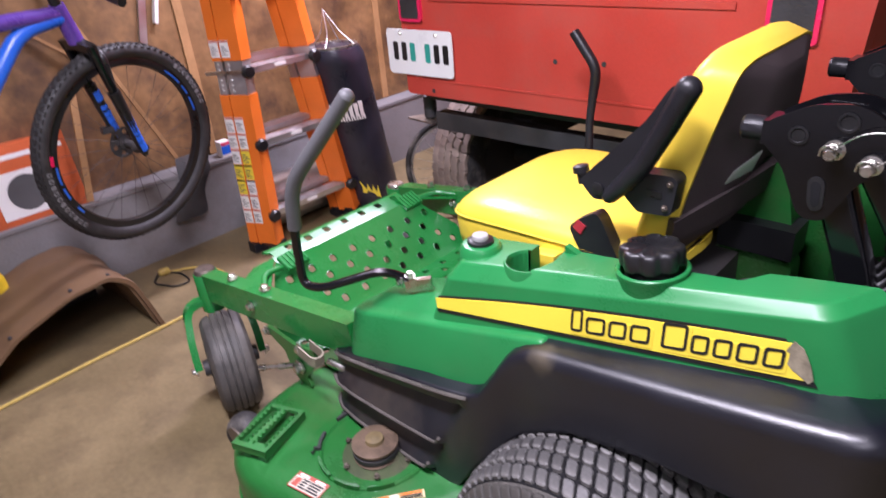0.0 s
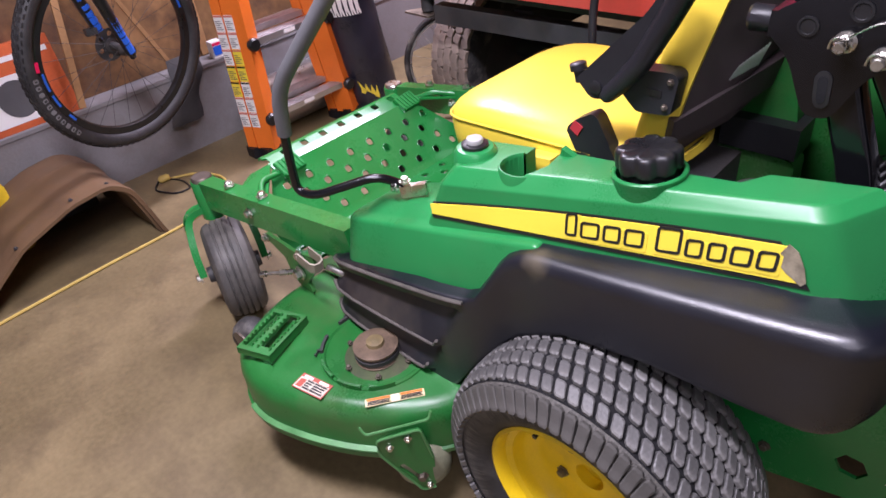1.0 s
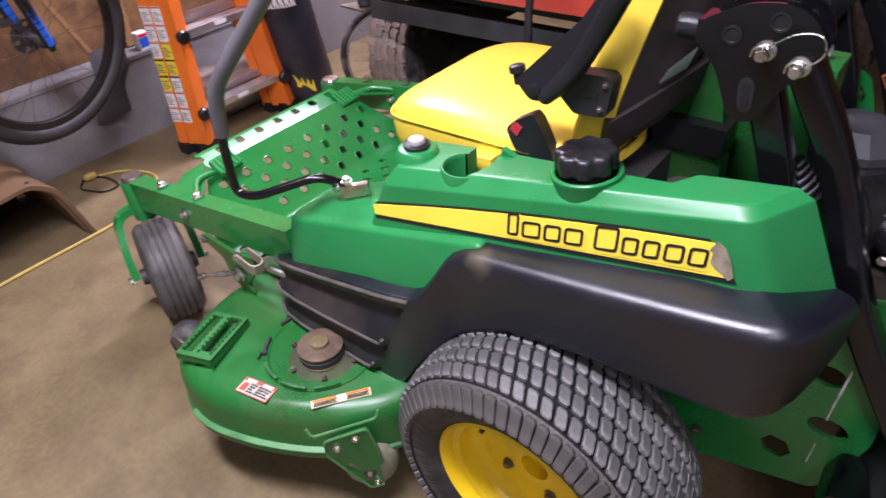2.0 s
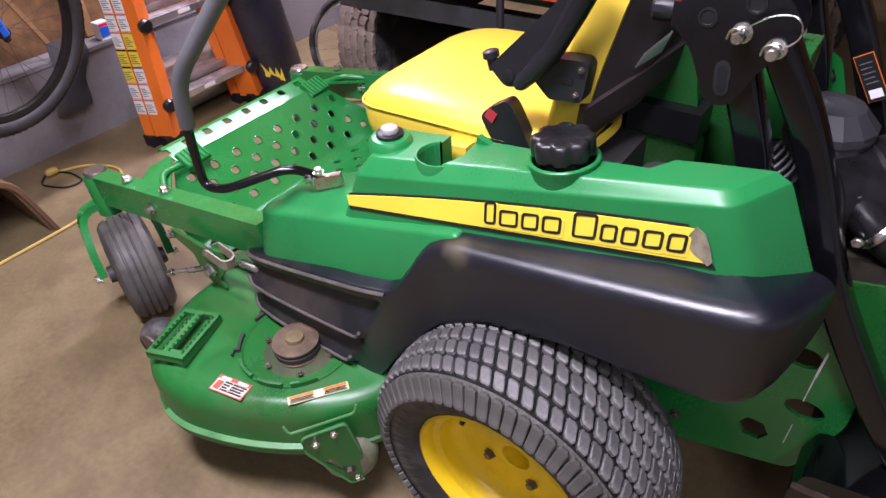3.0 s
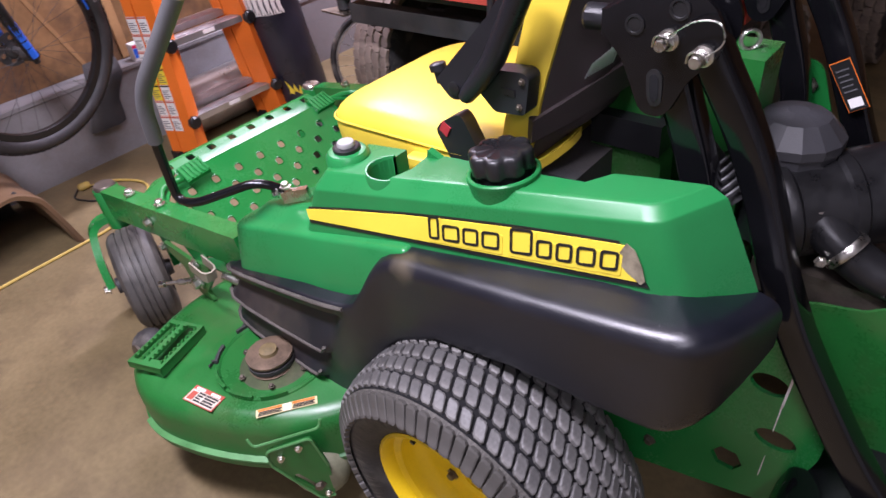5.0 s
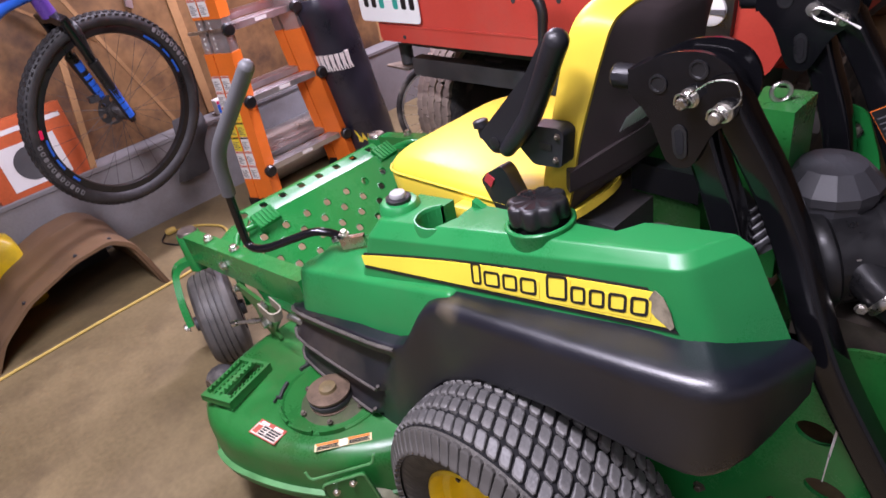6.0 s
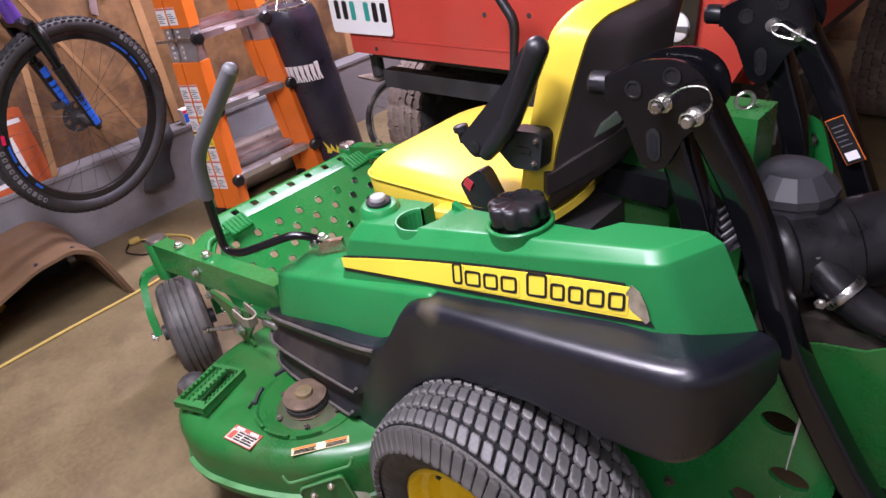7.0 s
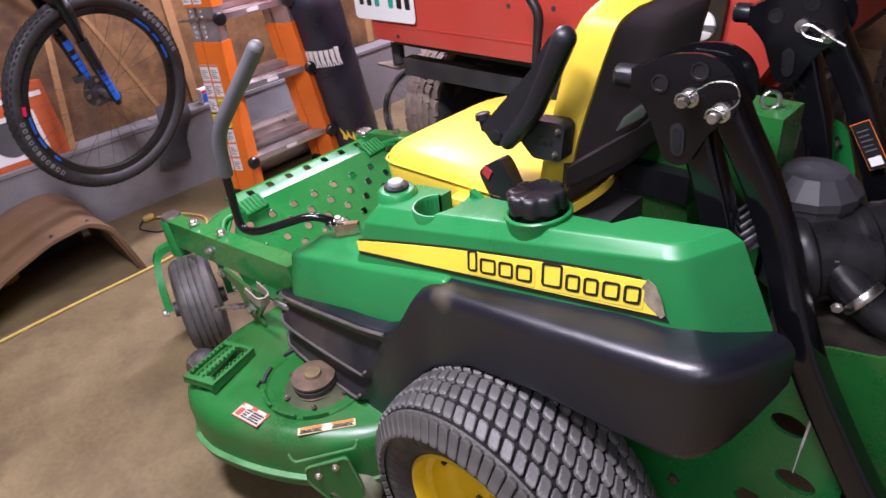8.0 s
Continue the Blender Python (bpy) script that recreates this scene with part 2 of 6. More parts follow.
def smooth_path(points, radius, steps=5):
    out = [Vector(points[0])]
    for a, p, b in zip(points, points[1:], points[2:]):
        p = Vector(p)
        a, b = Vector(a) - p, Vector(b) - p
        r = min(radius, a.length * 0.48, b.length * 0.48)
        s, e = p + a.normalized() * r, p + b.normalized() * r
        for j in range(steps + 1):
            t = j / steps
            out.append(s * (1 - t) ** 2 + p * 2 * t * (1 - t) + e * t * t)
    return out + [Vector(points[-1])]


def sweep(points, section, up=(0, 0, 1), bm=None):
    """A section of (side, up) pairs along a path; a list of sections gives one for each point."""
    up = Vector(up)
    rings = []
    for i, p in enumerate(points):
        d = (Vector(points[min(i + 1, len(points) - 1)]) - Vector(points[max(i - 1, 0)])).normalized()
        side = d.cross(up).normalized()
        top = side.cross(d)
        sec = section[i] if isinstance(section[0][0], (list, tuple)) else section
        rings.append([Vector(p) + side * u + top * v for u, v in sec])
    return loft(rings, bm=bm)


def circle(r, k=12, r2=None):
    return [(r * math.cos(2 * math.pi * i / k), (r2 or r) * math.sin(2 * math.pi * i / k)) for i in range(k)]


def tube(points, r, radius=0.05, k=12, up=(0, 0, 1), steps=5, bm=None):
    return sweep(smooth_path(points, radius, steps), circle(r, k), up, bm)


def lathe(profile, k=32, m=None, bm=None, ring=False):
    """A profile of (radius, height) pairs turned round z; m places it. ring: the profile closes on itself, as in a tyre."""
    m = m or Matrix()
    profile = list(profile) + [profile[0]] if ring else profile
    rings = [[m @ Vector((max(r, 1e-4) * math.cos(2 * math.pi * i / k), max(r, 1e-4) * math.sin(2 * math.pi * i / k), h)) for i in range(k)] for r, h in profile]
    bm = loft(rings, cap=not ring, bm=bm)
    if ring:
        bmesh.ops.remove_doubles(bm, verts=bm.verts, dist=1e-6)
    return bm


def pointing(at, way):
    """The pose whose z points along way."""
    return Matrix.Translation(at) @ Vector(way).to_track_quat("Z", "Y").to_matrix().to_4x4()


def join(*bms):
    out = bmesh.new()
    for b in bms:
        me = bpy.data.meshes.new("joining")
        b.to_mesh(me)
        b.free()
        out.from_mesh(me)
        bpy.data.meshes.remove(me)
    return out


def cut(bm, *cutters):
    """The first solid with the others cut out of it."""
    obs = []
    for i, b in enumerate((bm, join(*cutters))):
        bmesh.ops.recalc_face_normals(b, faces=b.faces)
        me = bpy.data.meshes.new("cutting")
        b.to_mesh(me)
        b.free()
        obs.append(new("cutting", me))
    mod = obs[0].modifiers.new("cut", "BOOLEAN")
    mod.operation, mod.solver, mod.object, mod.use_self = "DIFFERENCE", "EXACT", obs[1], True
    bpy.context.view_layer.update()
    done = bpy.data.meshes.new_from_object(obs[0].evaluated_get(bpy.context.evaluated_depsgraph_get()))
    out = bmesh.new()
    out.from_mesh(done)
    for o in obs:
        me = o.data
        bpy.data.objects.remove(o)
        bpy.data.meshes.remove(me)
    bpy.data.meshes.remove(done)
    return out


def bolt(at, way, r, parent, mat=None, name="bolt"):
    m = pointing(at, way)
    bm = lathe([(r * 1.5, 0), (r * 1.5, r * 0.35), (r, r * 0.35), (r, r * 1.2), (r * 0.8, r * 1.4)], 6, m)
    return part(name, bm, mat or STEEL, parent, smooth=0)
# ---- place ----
# the shell of the garage, with unseen ceiling, south and east walls added
structure("floor", box(-2.48, 3.2, -3.2, 4.2, -0.1, 0.0), CONCRETE, "bare brown concrete floor with stains")
structure("ceiling", box(-2.9, 3.4, -3.4, 4.4, 2.45, 2.55), UNSEEN_CEILING, "unseen ceiling, dark grey to hold down bounced light")
structure("wall_west", box(-2.9, -2.66, -3.2, 4.2, 0.362, 2.45), PLY, "stained brown plywood garage wall above a block base")
structure("wall_north", box(-2.66, 3.2, 4.2, 4.4, -0.1, 2.45), PLY, "plywood garage wall in shade")
structure("wall_south", box(-2.9, 3.4, -3.4, -3.2, -0.1, 2.45), UNSEEN_WALL, "unseen garage wall, grey tuned for bounced light")
structure("wall_east", box(3.2, 3.4, -3.2, 4.2, -0.1, 2.45), UNSEEN_WALL, "unseen garage wall, grey tuned for bounced light")
structure("block_ledge", box(-2.9, -2.48, -3.2, 4.2, -0.1, 0.36, 0.012), BLOCK, "painted grey concrete block base with a flat top")
structure("ledge_trim", box(-2.5, -2.474, -3.2, 4.19, 0.364, 0.38, 0.004), BLOCK, "thin grey edge strip along the block base")
for k, y in enumerate((-1.72, -0.5, 0.72, 1.94, 3.16)):
    structure("trim", box(-2.664, -2.652, y - 0.022, y + 0.022, 0.366, 2.44, 0.003), WOOD, "narrow wooden batten over a plywood joint")

# ---- mower ----
MID = 0.38          # centre line of the mower
AXLE = (0.13, 0.305)  # rear axle: x, z

mower = thing("riding_mower", "green and yellow zero-turn riding mower with folded roll bar", "riding mower")


def hood_side(x):
    return -0.004 + 0.1 * x


def hood_low(x):
    return 0.69 + 0.178 * x


def hood_crease(x):
    return 0.8295 + 0.187 * x


def plan_loft(levels, corners, radii=0.02, steps=5):
    """Levels of (inset, height function) over an outline of corners, which are moved in before they are rounded."""
    pts = [Vector(p) for p in corners]
    k = len(pts)
    sides = []
    for a, b in zip(pts, pts[1:] + pts[:1]):
        d = (b - a).normalized()
        sides.append((a, d, Vector((-d.y, d.x))))
    turn = sum(a.x * b.y - a.y * b.x for a, b in zip(pts, pts[1:] + pts[:1]))
    flip = 1 if turn > 0 else -1
    rings = []
    for inset, h in levels:
        moved = []
        for q in range(k):
            (a, d, n), (b, e, m) = sides[q - 1], sides[q]
            p, r = a + n * inset * flip, b + m * inset * flip
            det = d.x * e.y - d.y * e.x
            t = ((r.x - p.x) * e.y - (r.y - p.y) * e.x) / det
            moved.append(tuple(p + d * t))
        rings.append([(x, y, h(x)) for x, y in rounded(moved, radii, steps)])
    return loft(rings)


def upright(x, y, z0, z1, r, k=28):
    return lathe([(r, z0), (r, z1)], k, Matrix.Translation((x, y, 0)))


# hood over the left fuel tank: a side and a rear that lean out, a narrow bevel and a flat top
HOOD_SHOULDER = [(-0.262, -0.03), (0.365, 0.0325), (0.4425, 0.16), (0.41, 0.24), (-0.25, 0.16)]
HOOD_SKIRT = [(-0.316, -0.048), (0.423, 0.0265), (0.506, 0.16), (0.46, 0.25), (-0.3, 0.16)]
hood_top = lambda x: 0.853 + 0.165 * x


def inward(corners, inset):
    """An outline with every side moved in by the same width."""
    pts = [Vector(p) for p in corners]
    sides = [(a, (b - a).normalized()) for a, b in zip(pts, pts[1:] + pts[:1])]
    moved = []
    for (a, d), (b, e) in zip(sides[-1:] + sides[:-1], sides):
        p, r = a + Vector((-d.y, d.x)) * inset, b + Vector((-e.y, e.x)) * inset
        t = ((r.x - p.x) * e.y - (r.y - p.y) * e.x) / (d.x * e.y - d.y * e.x)
        moved.append(tuple(p + d * t))
    return moved


rings = []
for share in (0.0, 0.04, 0.5, 0.9, 0.955):           # up the leaning sides
    corners = [Vector(a).lerp(Vector(b), share) for a, b in zip(HOOD_SKIRT, HOOD_SHOULDER)]
    rings.append([(x, y, hood_low(x) + (hood_crease(x) - hood_low(x)) * share) for x, y in rounded(corners, [0.03, 0.022, 0.02, 0.03, 0.03], 6)])
for inset, share, drop in ((-0.0004, 0.0, 0.0025), (0.0003, 0.0, 0.0008), (0.0016, 0.04, 0.0), (0.0035, 0.14, 0.0), (0.0165, 0.83, 0.0), (0.0185, 0.93, 0.0), (0.0205, 0.985, 0.0), (0.0235, 1.0, 0.0), (0.028, 1.005, 0.0)):
    rings.append([(x, y, hood_crease(x) + (hood_top(x) - hood_crease(x)) * share - drop) for x, y in rounded(inward(HOOD_SHOULDER, inset), [0.03, 0.022, 0.02, 0.03, 0.03], 6)])
cup = Matrix.Translation((-0.106, 0.036, 0))
neck = Matrix.Translation((0.11, 0.064, 0))
opening = [(-0.13, 0.045), (-0.068, 0.03), (-0.062, 0.045), (-0.088, 0.2), (-0.13, 0.2)]
bm = cut(loft(rings), prism([(-0.40, 0.11), (-0.06, 0.1), (0.1, 0.086), (0.236, 0.08), (0.262, 0.113), (0.3, 0.115), (0.5, 0.115), (0.5, 0.4), (-0.40, 0.4)], "z", 0.5, 1.2), upright(-0.106, 0.036, 0.775, 0.95, 0.039), prism(opening, "z", 0.775, 0.95), upright(0.11, 0.064, 0.834, 0.95, 0.049, 36))
hood = part("tank_hood", bm, GREEN_HOOD, mower, "glossy green plastic hood", smooth=24)
part("cup_holder", cut(lathe([(0.0445, 0.785), (0.0445, 0.833), (0.043, 0.8365), (0.0405, 0.8365), (0.039, 0.834), (0.039, 0.79)], 40, cup, ring=True), prism(opening, "z", 0.776, 0.95)), GREEN_HOOD, hood)
part("cup_fin", prism([(-0.066, 0.84), (-0.036, 0.846), (-0.046, 0.85), (-0.063, 0.857)], "y", 0.085, 0.098, 0.003), GREEN_HOOD, hood)
part("gauge_boss", lathe([(0.042, 0.80), (0.04, 0.826), (0.034, 0.833), (0.028, 0.834)], 32, Matrix.Translation((-0.225, 0.046, 0))), GREEN_HOOD, hood)
gauge = part("gauge", lathe([(0.025, 0.83), (0.025, 0.84), (0.021, 0.842)], 28, Matrix.Translation((-0.225, 0.046, 0))), BLACK_GLOSS, hood, "black ringed round cap with a silver top")
part("gauge_top", lathe([(0.0165, 0.842), (0.0165, 0.847), (0.0145, 0.85), (0.0, 0.851)], 28, Matrix.Translation((-0.225, 0.046, 0))), material("gauge_face", (0.27, 0.27, 0.265), 0.55, vary=0.15, scale=40, fine=300, bump=0.05), gauge)

# yellow stripe on the hood
def stripe(outline, lift, mat, name, parent, label=""):
    """A thin film on the hood's side, from an outline in x and z."""
    def at(x, z, d):
        f = (z - hood_low(x)) / (hood_crease(x) - hood_low(x))
        return (x, hood_side(x) - 0.012 * (1 - f) - d, z)
    return part(name, loft([[at(x, z, lift - 0.0012) for x, z in outline], [at(x, z, lift) for x, z in outline]]), mat, parent, label, smooth=0)


top_edge = lambda x: 0.806 + 0.197 * (x - 0.03) - 0.1 * (x - 0.03) ** 2 - 0.006 * max(0, -(x + 0.02))
low_edge = lambda x: 0.7565 + 0.148 * (x - 0.011)
xs = [-0.268 + i * 0.0296 for i in range(21)]
decal = stripe([(x, low_edge(x) - 0.008) for x in [-0.271] + xs[1:] + [0.366]] + [(x, top_edge(x) + 0.0045) for x in [0.318] + xs[::-1][2:]], 0.0015, BLACK_DECAL, "stripe_border", hood, "black edged yellow stripe with dark block lettering")
stripe([(x, low_edge(x)) for x in [-0.27] + xs[1:] + [0.358]] + [(x, top_edge(x)) for x in [0.33] + xs[::-1][1:-1] + [-0.268, -0.274]], 0.0028, YELLOW_DECAL, "yellow_stripe", decal)
WORN = material("worn_decal", (0.22, 0.19, 0.13), 0.6, vary=0.35, scale=60, fine=300, bump=0.1)
stripe([(0.327, 0.824), (0.334, 0.817), (0.345, 0.811), (0.355, 0.804), (0.36, 0.811), (0.354, 0.83), (0.342, 0.852), (0.329, 0.86), (0.322, 0.844)], 0.0034, WORN, "worn_patch", decal, "rubbed grey patch at the end of the stripe")
# brand lettering as plain blocks
x = 0.012
for wide, tall in ((0.021, 0.042), (0.033, 0.03), (0.029, 0.03), (0.031, 0.03), (0, 0), (0.037, 0.043), (0.025, 0.03), (0.025, 0.03), (0.028, 0.03), (0.026, 0.03)):
    if not wide:
        x += 0.012
        continue
    base = lambda u: 0.7655 + 0.157 * (u - 0.012)
    corners = [(x, base(x)), (x + wide, base(x + wide)), (x + wide, base(x + wide) + tall), (x, base(x) + tall)]
    c = Vector((x + wide / 2, base(x + wide / 2) + tall / 2))
    outer = rounded(corners, 0.006, 3)
    bar = 0.0042
    inner = rounded([(x + bar, base(x) + bar), (x + wide - bar, base(x + wide) + bar), (x + wide - bar, base(x + wide) + tall - bar), (x + bar, base(x) + tall - bar)], 0.003, 3)
    back = rounded([(c.x + (p[0] - c.x) * 1.22 + 0.001, c.y + (p[1] - c.y) * 1.0 - (0.0062 if p[1] < c.y else 0.002)) for p in corners], 0.004, 3)
    stripe(back, 0.0036, YELLOW_DECAL, "letter_backing", decal)

    def on(p, d):
        f = (p[1] - hood_low(p[0])) / (hood_crease(p[0]) - hood_low(p[0]))
        return (p[0], hood_side(p[0]) - 0.012 * (1 - f) - d, p[1])
    bm = bmesh.new()
    o, i = [bm.verts.new(on(p, 0.0046)) for p in outer], [bm.verts.new(on(p, 0.0046)) for p in inner]
    for j in range(len(o)):
        q = (j + 1) % len(o)
        if (o[j].co - o[q].co).length + (i[j].co - i[q].co).length > 1e-6:
            bm.faces.new((o[j], o[q], i[q], i[j]))
    bmesh.ops.remove_doubles(bm, verts=bm.verts, dist=1e-6)
    bmesh.ops.solidify(bm, geom=bm.faces[:], thickness=0.0012)
    part("block_letter", bm, BLACK_DECAL, decal, smooth=0)
    x += wide + 0.0055

# fuel cap
knob_at = neck @ Matrix.Translation((0, 0, 0.872)) @ Matrix.Rotation(radians(-7), 4, "Y") @ Matrix.Translation((0, 0, -0.872))
part("cap_collar", lathe([(0.054, 0.80), (0.0545, 0.872), (0.0565, 0.8765), (0.0565, 0.8805), (0.0545, 0.8825), (0.051, 0.8825), (0.049, 0.8805), (0.048, 0.83)], 48, knob_at, ring=True), GREEN_HOOD, hood)
cap_rings = []
for r, z, lobe in ((0.041, 0.835, 0), (0.041, 0.862, 0), (0.04, 0.883, 0.04), (0.0405, 0.885, 0.05), (0.0465, 0.887, 0.13), (0.0475, 0.89, 0.14), (0.0475, 0.911, 0.14), (0.046, 0.9155, 0.15), (0.043, 0.9175, 0.16), (0.036, 0.9185, 0.1), (0.034, 0.9175, 0), (0.0, 0.9185, 0)):
    cap_rings.append([knob_at @ Vector(((r * (1.03 - lobe * abs(math.cos(4 * a)) ** 4) + 1e-4) * math.cos(a), (r * (1.03 - lobe * abs(math.cos(4 * a)) ** 4) + 1e-4) * math.sin(a), z)) for a in (2 * math.pi * i / 64 for i in range(64))])
part("fuel_cap", loft(cap_rings), BLACK_GLOSS, hood, "black lobed plastic fuel cap", smooth=50)

# front console under the lever: a ledge all round, a fillet up to the hood, and a side that leans out
plan = [(-0.528, -0.072), (-0.03, -0.033), (-0.03, 0.14), (-0.40, 0.14), (-0.512, 0.075)]
ledge = lambda x: 0.742 + 0.216 * x
part("console", plan_loft([(0.035, lambda x: ledge(x) - 0.14), (-0.017, lambda x: ledge(x) - 0.117), (-0.003, lambda x: ledge(x) - 0.008), (-0.0012, lambda x: ledge(x) - 0.004), (0.0005, lambda x: ledge(x) - 0.0016), (0.003, lambda x: ledge(x) + 0.0003), (0.0065, lambda x: ledge(x) + 0.0018), (0.02, lambda x: ledge(x) + 0.004), (0.028, lambda x: ledge(x) + 0.008), (0.05, lambda x: ledge(x) + 0.024), (0.06, lambda x: ledge(x) + 0.028)], plan, [0.055, 0.01, 0.01, 0.04, 0.05], 7), GREEN_HOOD, mower, "green plastic front console with a stepped ledge", smooth=42)

# black fender: stations of x, y, lower and upper edge along its outer face
STATIONS = [(-0.612, 0.02, 0.36, 0.468), (-0.612, -0.02, 0.345, 0.480), (-0.606, -0.052, 0.33, 0.490), (-0.59, -0.078, 0.318, 0.500), (-0.56, -0.092, 0.31, 0.512), (-0.50, -0.098, 0.304, 0.526), (-0.40, -0.1, 0.3, 0.546), (-0.30, -0.1, 0.3, 0.566), (-0.24, -0.099, 0.307, 0.577), (-0.2, -0.097, 0.33, 0.585), (-0.16, -0.092, 0.395, 0.592),
            (-0.137, -0.087, 0.43, 0.602), (-0.115, -0.08, 0.462, 0.638), (-0.092, -0.072, 0.49, 0.682), (-0.076, -0.067, 0.51, 0.706), (-0.056, -0.063, 0.53, 0.7215), (-0.03, -0.062, 0.546, 0.732), (0.041, -0.062, 0.590, 0.743), (0.2, -0.062, 0.622, 0.769), (0.335, -0.061, 0.628, 0.792), (0.40, -0.059, 0.632, 0.803), (0.423, -0.057, 0.634, 0.806),
            (0.442, -0.052, 0.638, 0.808), (0.457, -0.043, 0.644, 0.809), (0.469, -0.03, 0.65, 0.808), (0.484, -0.004, 0.662, 0.804), (0.497, 0.035, 0.678, 0.798), (0.506, 0.075, 0.692, 0.79), (0.511, 0.11, 0.70, 0.782)]


def blend(a, b, t):
    t = min(1, max(0, t))
    t = t * t * (3 - 2 * t)
    return a + (b - a) * t


def louvre(x, z, tops):
    """How far the front panel stands out: two slanted blades, each with a sharp lower lip, ending in a sloped step."""
    out = 0.0
    for top, low, end in ((tops[0], tops[1], -0.222 + 0.42 * (z - 0.442)), (tops[1], tops[2], -0.262 + 0.38 * (z - 0.346))):
        if low - 0.012 < z < top:
            rise = -0.03 + 0.045 * (top - z) / (top - low) if z > low else blend(-0.024, 0.015, (z - low + 0.012) / 0.012)
            out = rise * blend(1, 0, (x - end + 0.012) / 0.012) * blend(0, 1, (x + 0.607) / 0.03) * blend(0, 1, (top - z) / 0.01 if z > low else 1)
    return out


lips = [[], [], []]
wide = [tuple(a + (b - a) * k / n for a, b in zip(p, q)) for p, q in zip(STATIONS, STATIONS[1:]) for n in [max(1, int(math.hypot(q[0] - p[0], q[1] - p[1]) / (0.009 if q[0] < -0.15 else 0.02)))] for k in range(n)] + [STATIONS[-1]]
rings = []
for i, (x, y, lo, hi) in enumerate(wide):
    a, b = wide[max(i - 2, 0)], wide[min(i + 2, len(wide) - 1)]
    n = Vector((b[1] - a[1], a[0] - b[0], 0)).normalized()
    p = Vector((x, y, 0))
    soft = blend(0.45, 0.95, (x + 0.14) / 0.12)       # wider rounding over the wheel
    deep = blend(0.03, 0.072 + 0.1 * x, (x + 0.13) / 0.06)
    top = [(-0.036 * soft, hi - 0.001), (-0.02 * soft, hi - 0.002), (-0.011 * soft, hi - 0.006 * soft), (-0.005 * soft, hi - 0.012 * soft), (-0.001, hi - 0.02 * soft)]
    z1 = hi - 0.028 * max(1, soft * 0.85)
    z4 = lo + 0.012
    z2 = max(0.4235 + 0.056 * (x + 0.558), z4 + 0.5 * (z1 - z4))
    z3 = max(0.352 - 0.02 * (x + 0.59), z4 + 0.15 * (z1 - z4))
    marks = [(z1, z1 - 0.01, 3), (z1 - 0.01, z2, 9), (z2, z2 - 0.012, 4), (z2 - 0.012, z3, 9), (z3, z3 - 0.012, 4), (z3 - 0.012, z4, 4)]
    rows = [a + (b - a) * k / n for a, b, n in marks for k in range(n)] + [z4]
    face = [(louvre(x, z, (z1, z2, z3)), z) for z in rows]
    edge = p - n * deep if x < 0.3 else p.lerp(Vector((0.33, 0.125, 0)), blend(0.55, 0.8, (x - 0.3) / 0.15))
    lift = blend(0.003, -0.016, (x - 0.3) / 0.1)
    rings.append([edge + Vector((0, 0, hi - 0.001 + lift))] + [p + n * d + Vector((0, 0, z)) for d, z in top + face + [(-0.002, lo + 0.004), (-0.008, lo), (-0.03, lo), (-0.03, hi - 0.04)]] + [edge + Vector((0, 0, hi - 0.04))])
    if -0.607 < x < -0.14:
        lips[0].append(p + n * 0.001 + Vector((0, 0, hi - 0.009)))
    for k, (z, end) in enumerate(((z2, -0.222 + 0.42 * (z2 - 0.442)), (z3, -0.262 + 0.38 * (z3 - 0.346)))):
        if -0.6 < x < end - 0.012:
            lips[k + 1].append(p + n * 0.013 + Vector((0, 0, z + 0.001)))
fender = part("fender", loft(rings), FENDER, mower, "black textured plastic fender", smooth=38)


# lips coloured lighter for dust and for the light their edges catch
LIT_DUSTY = material("lit_dusty_plastic", (0.075, 0.066, 0.058), 0.6, vary=0.25, scale=20, fine=300, bump=0.1)
for k, row in enumerate(lips):
    if k:
        row += [row[-1] + Vector((0.006, -0.001, 0.006)), row[-1] + Vector((0.011, 0.0, 0.016))]
    part("panel_lip", sweep(row, circle(0.0052, 8, 0.0035), (0, 0, 1)), LIT_DUSTY, fender, "raised lip of the panel, dusty and coloured as if catching light")

# rear wheels
R, W = 0.281, 0.24


def tread_radius(u):
    """Radius of the tread at u metres from the outer face."""
    v = abs(u - W / 2) / (W / 2)
    return R + 0.004 - 0.028 * v ** 2.6


WALL = worn_wall("rear_tyre_wall", AXLE, 0.205, 0.245)


block_mesh = {}


def block(kind):
    """One lug of the turf tyre: x round the tyre, y across it, z outwards."""
    if kind not in block_mesh:
        l, w, h = (0.0103, 0.0148, 0.0085) if kind == "lug" else (0.0098, 0.022, 0.0055)
        low = rounded([(-l, -w), (l, -w), (l, w), (-l, w)], 0.004, 1)
        sk = -0.0066 if kind == "lug" else -0.004
        bm = loft([[(x * 1.08 + sk * y / w, y * 1.08, -0.006) for x, y in low], [(x + sk * y / w, y, h * 0.8) for x, y in low], [(x * 0.84 + sk * y / w, y * 0.8, h) for x, y in low]])
        block_mesh[kind] = mesh_of("tread_block", bm, TYRE if kind == "lug" else WALL, 0)
    return block_mesh[kind]


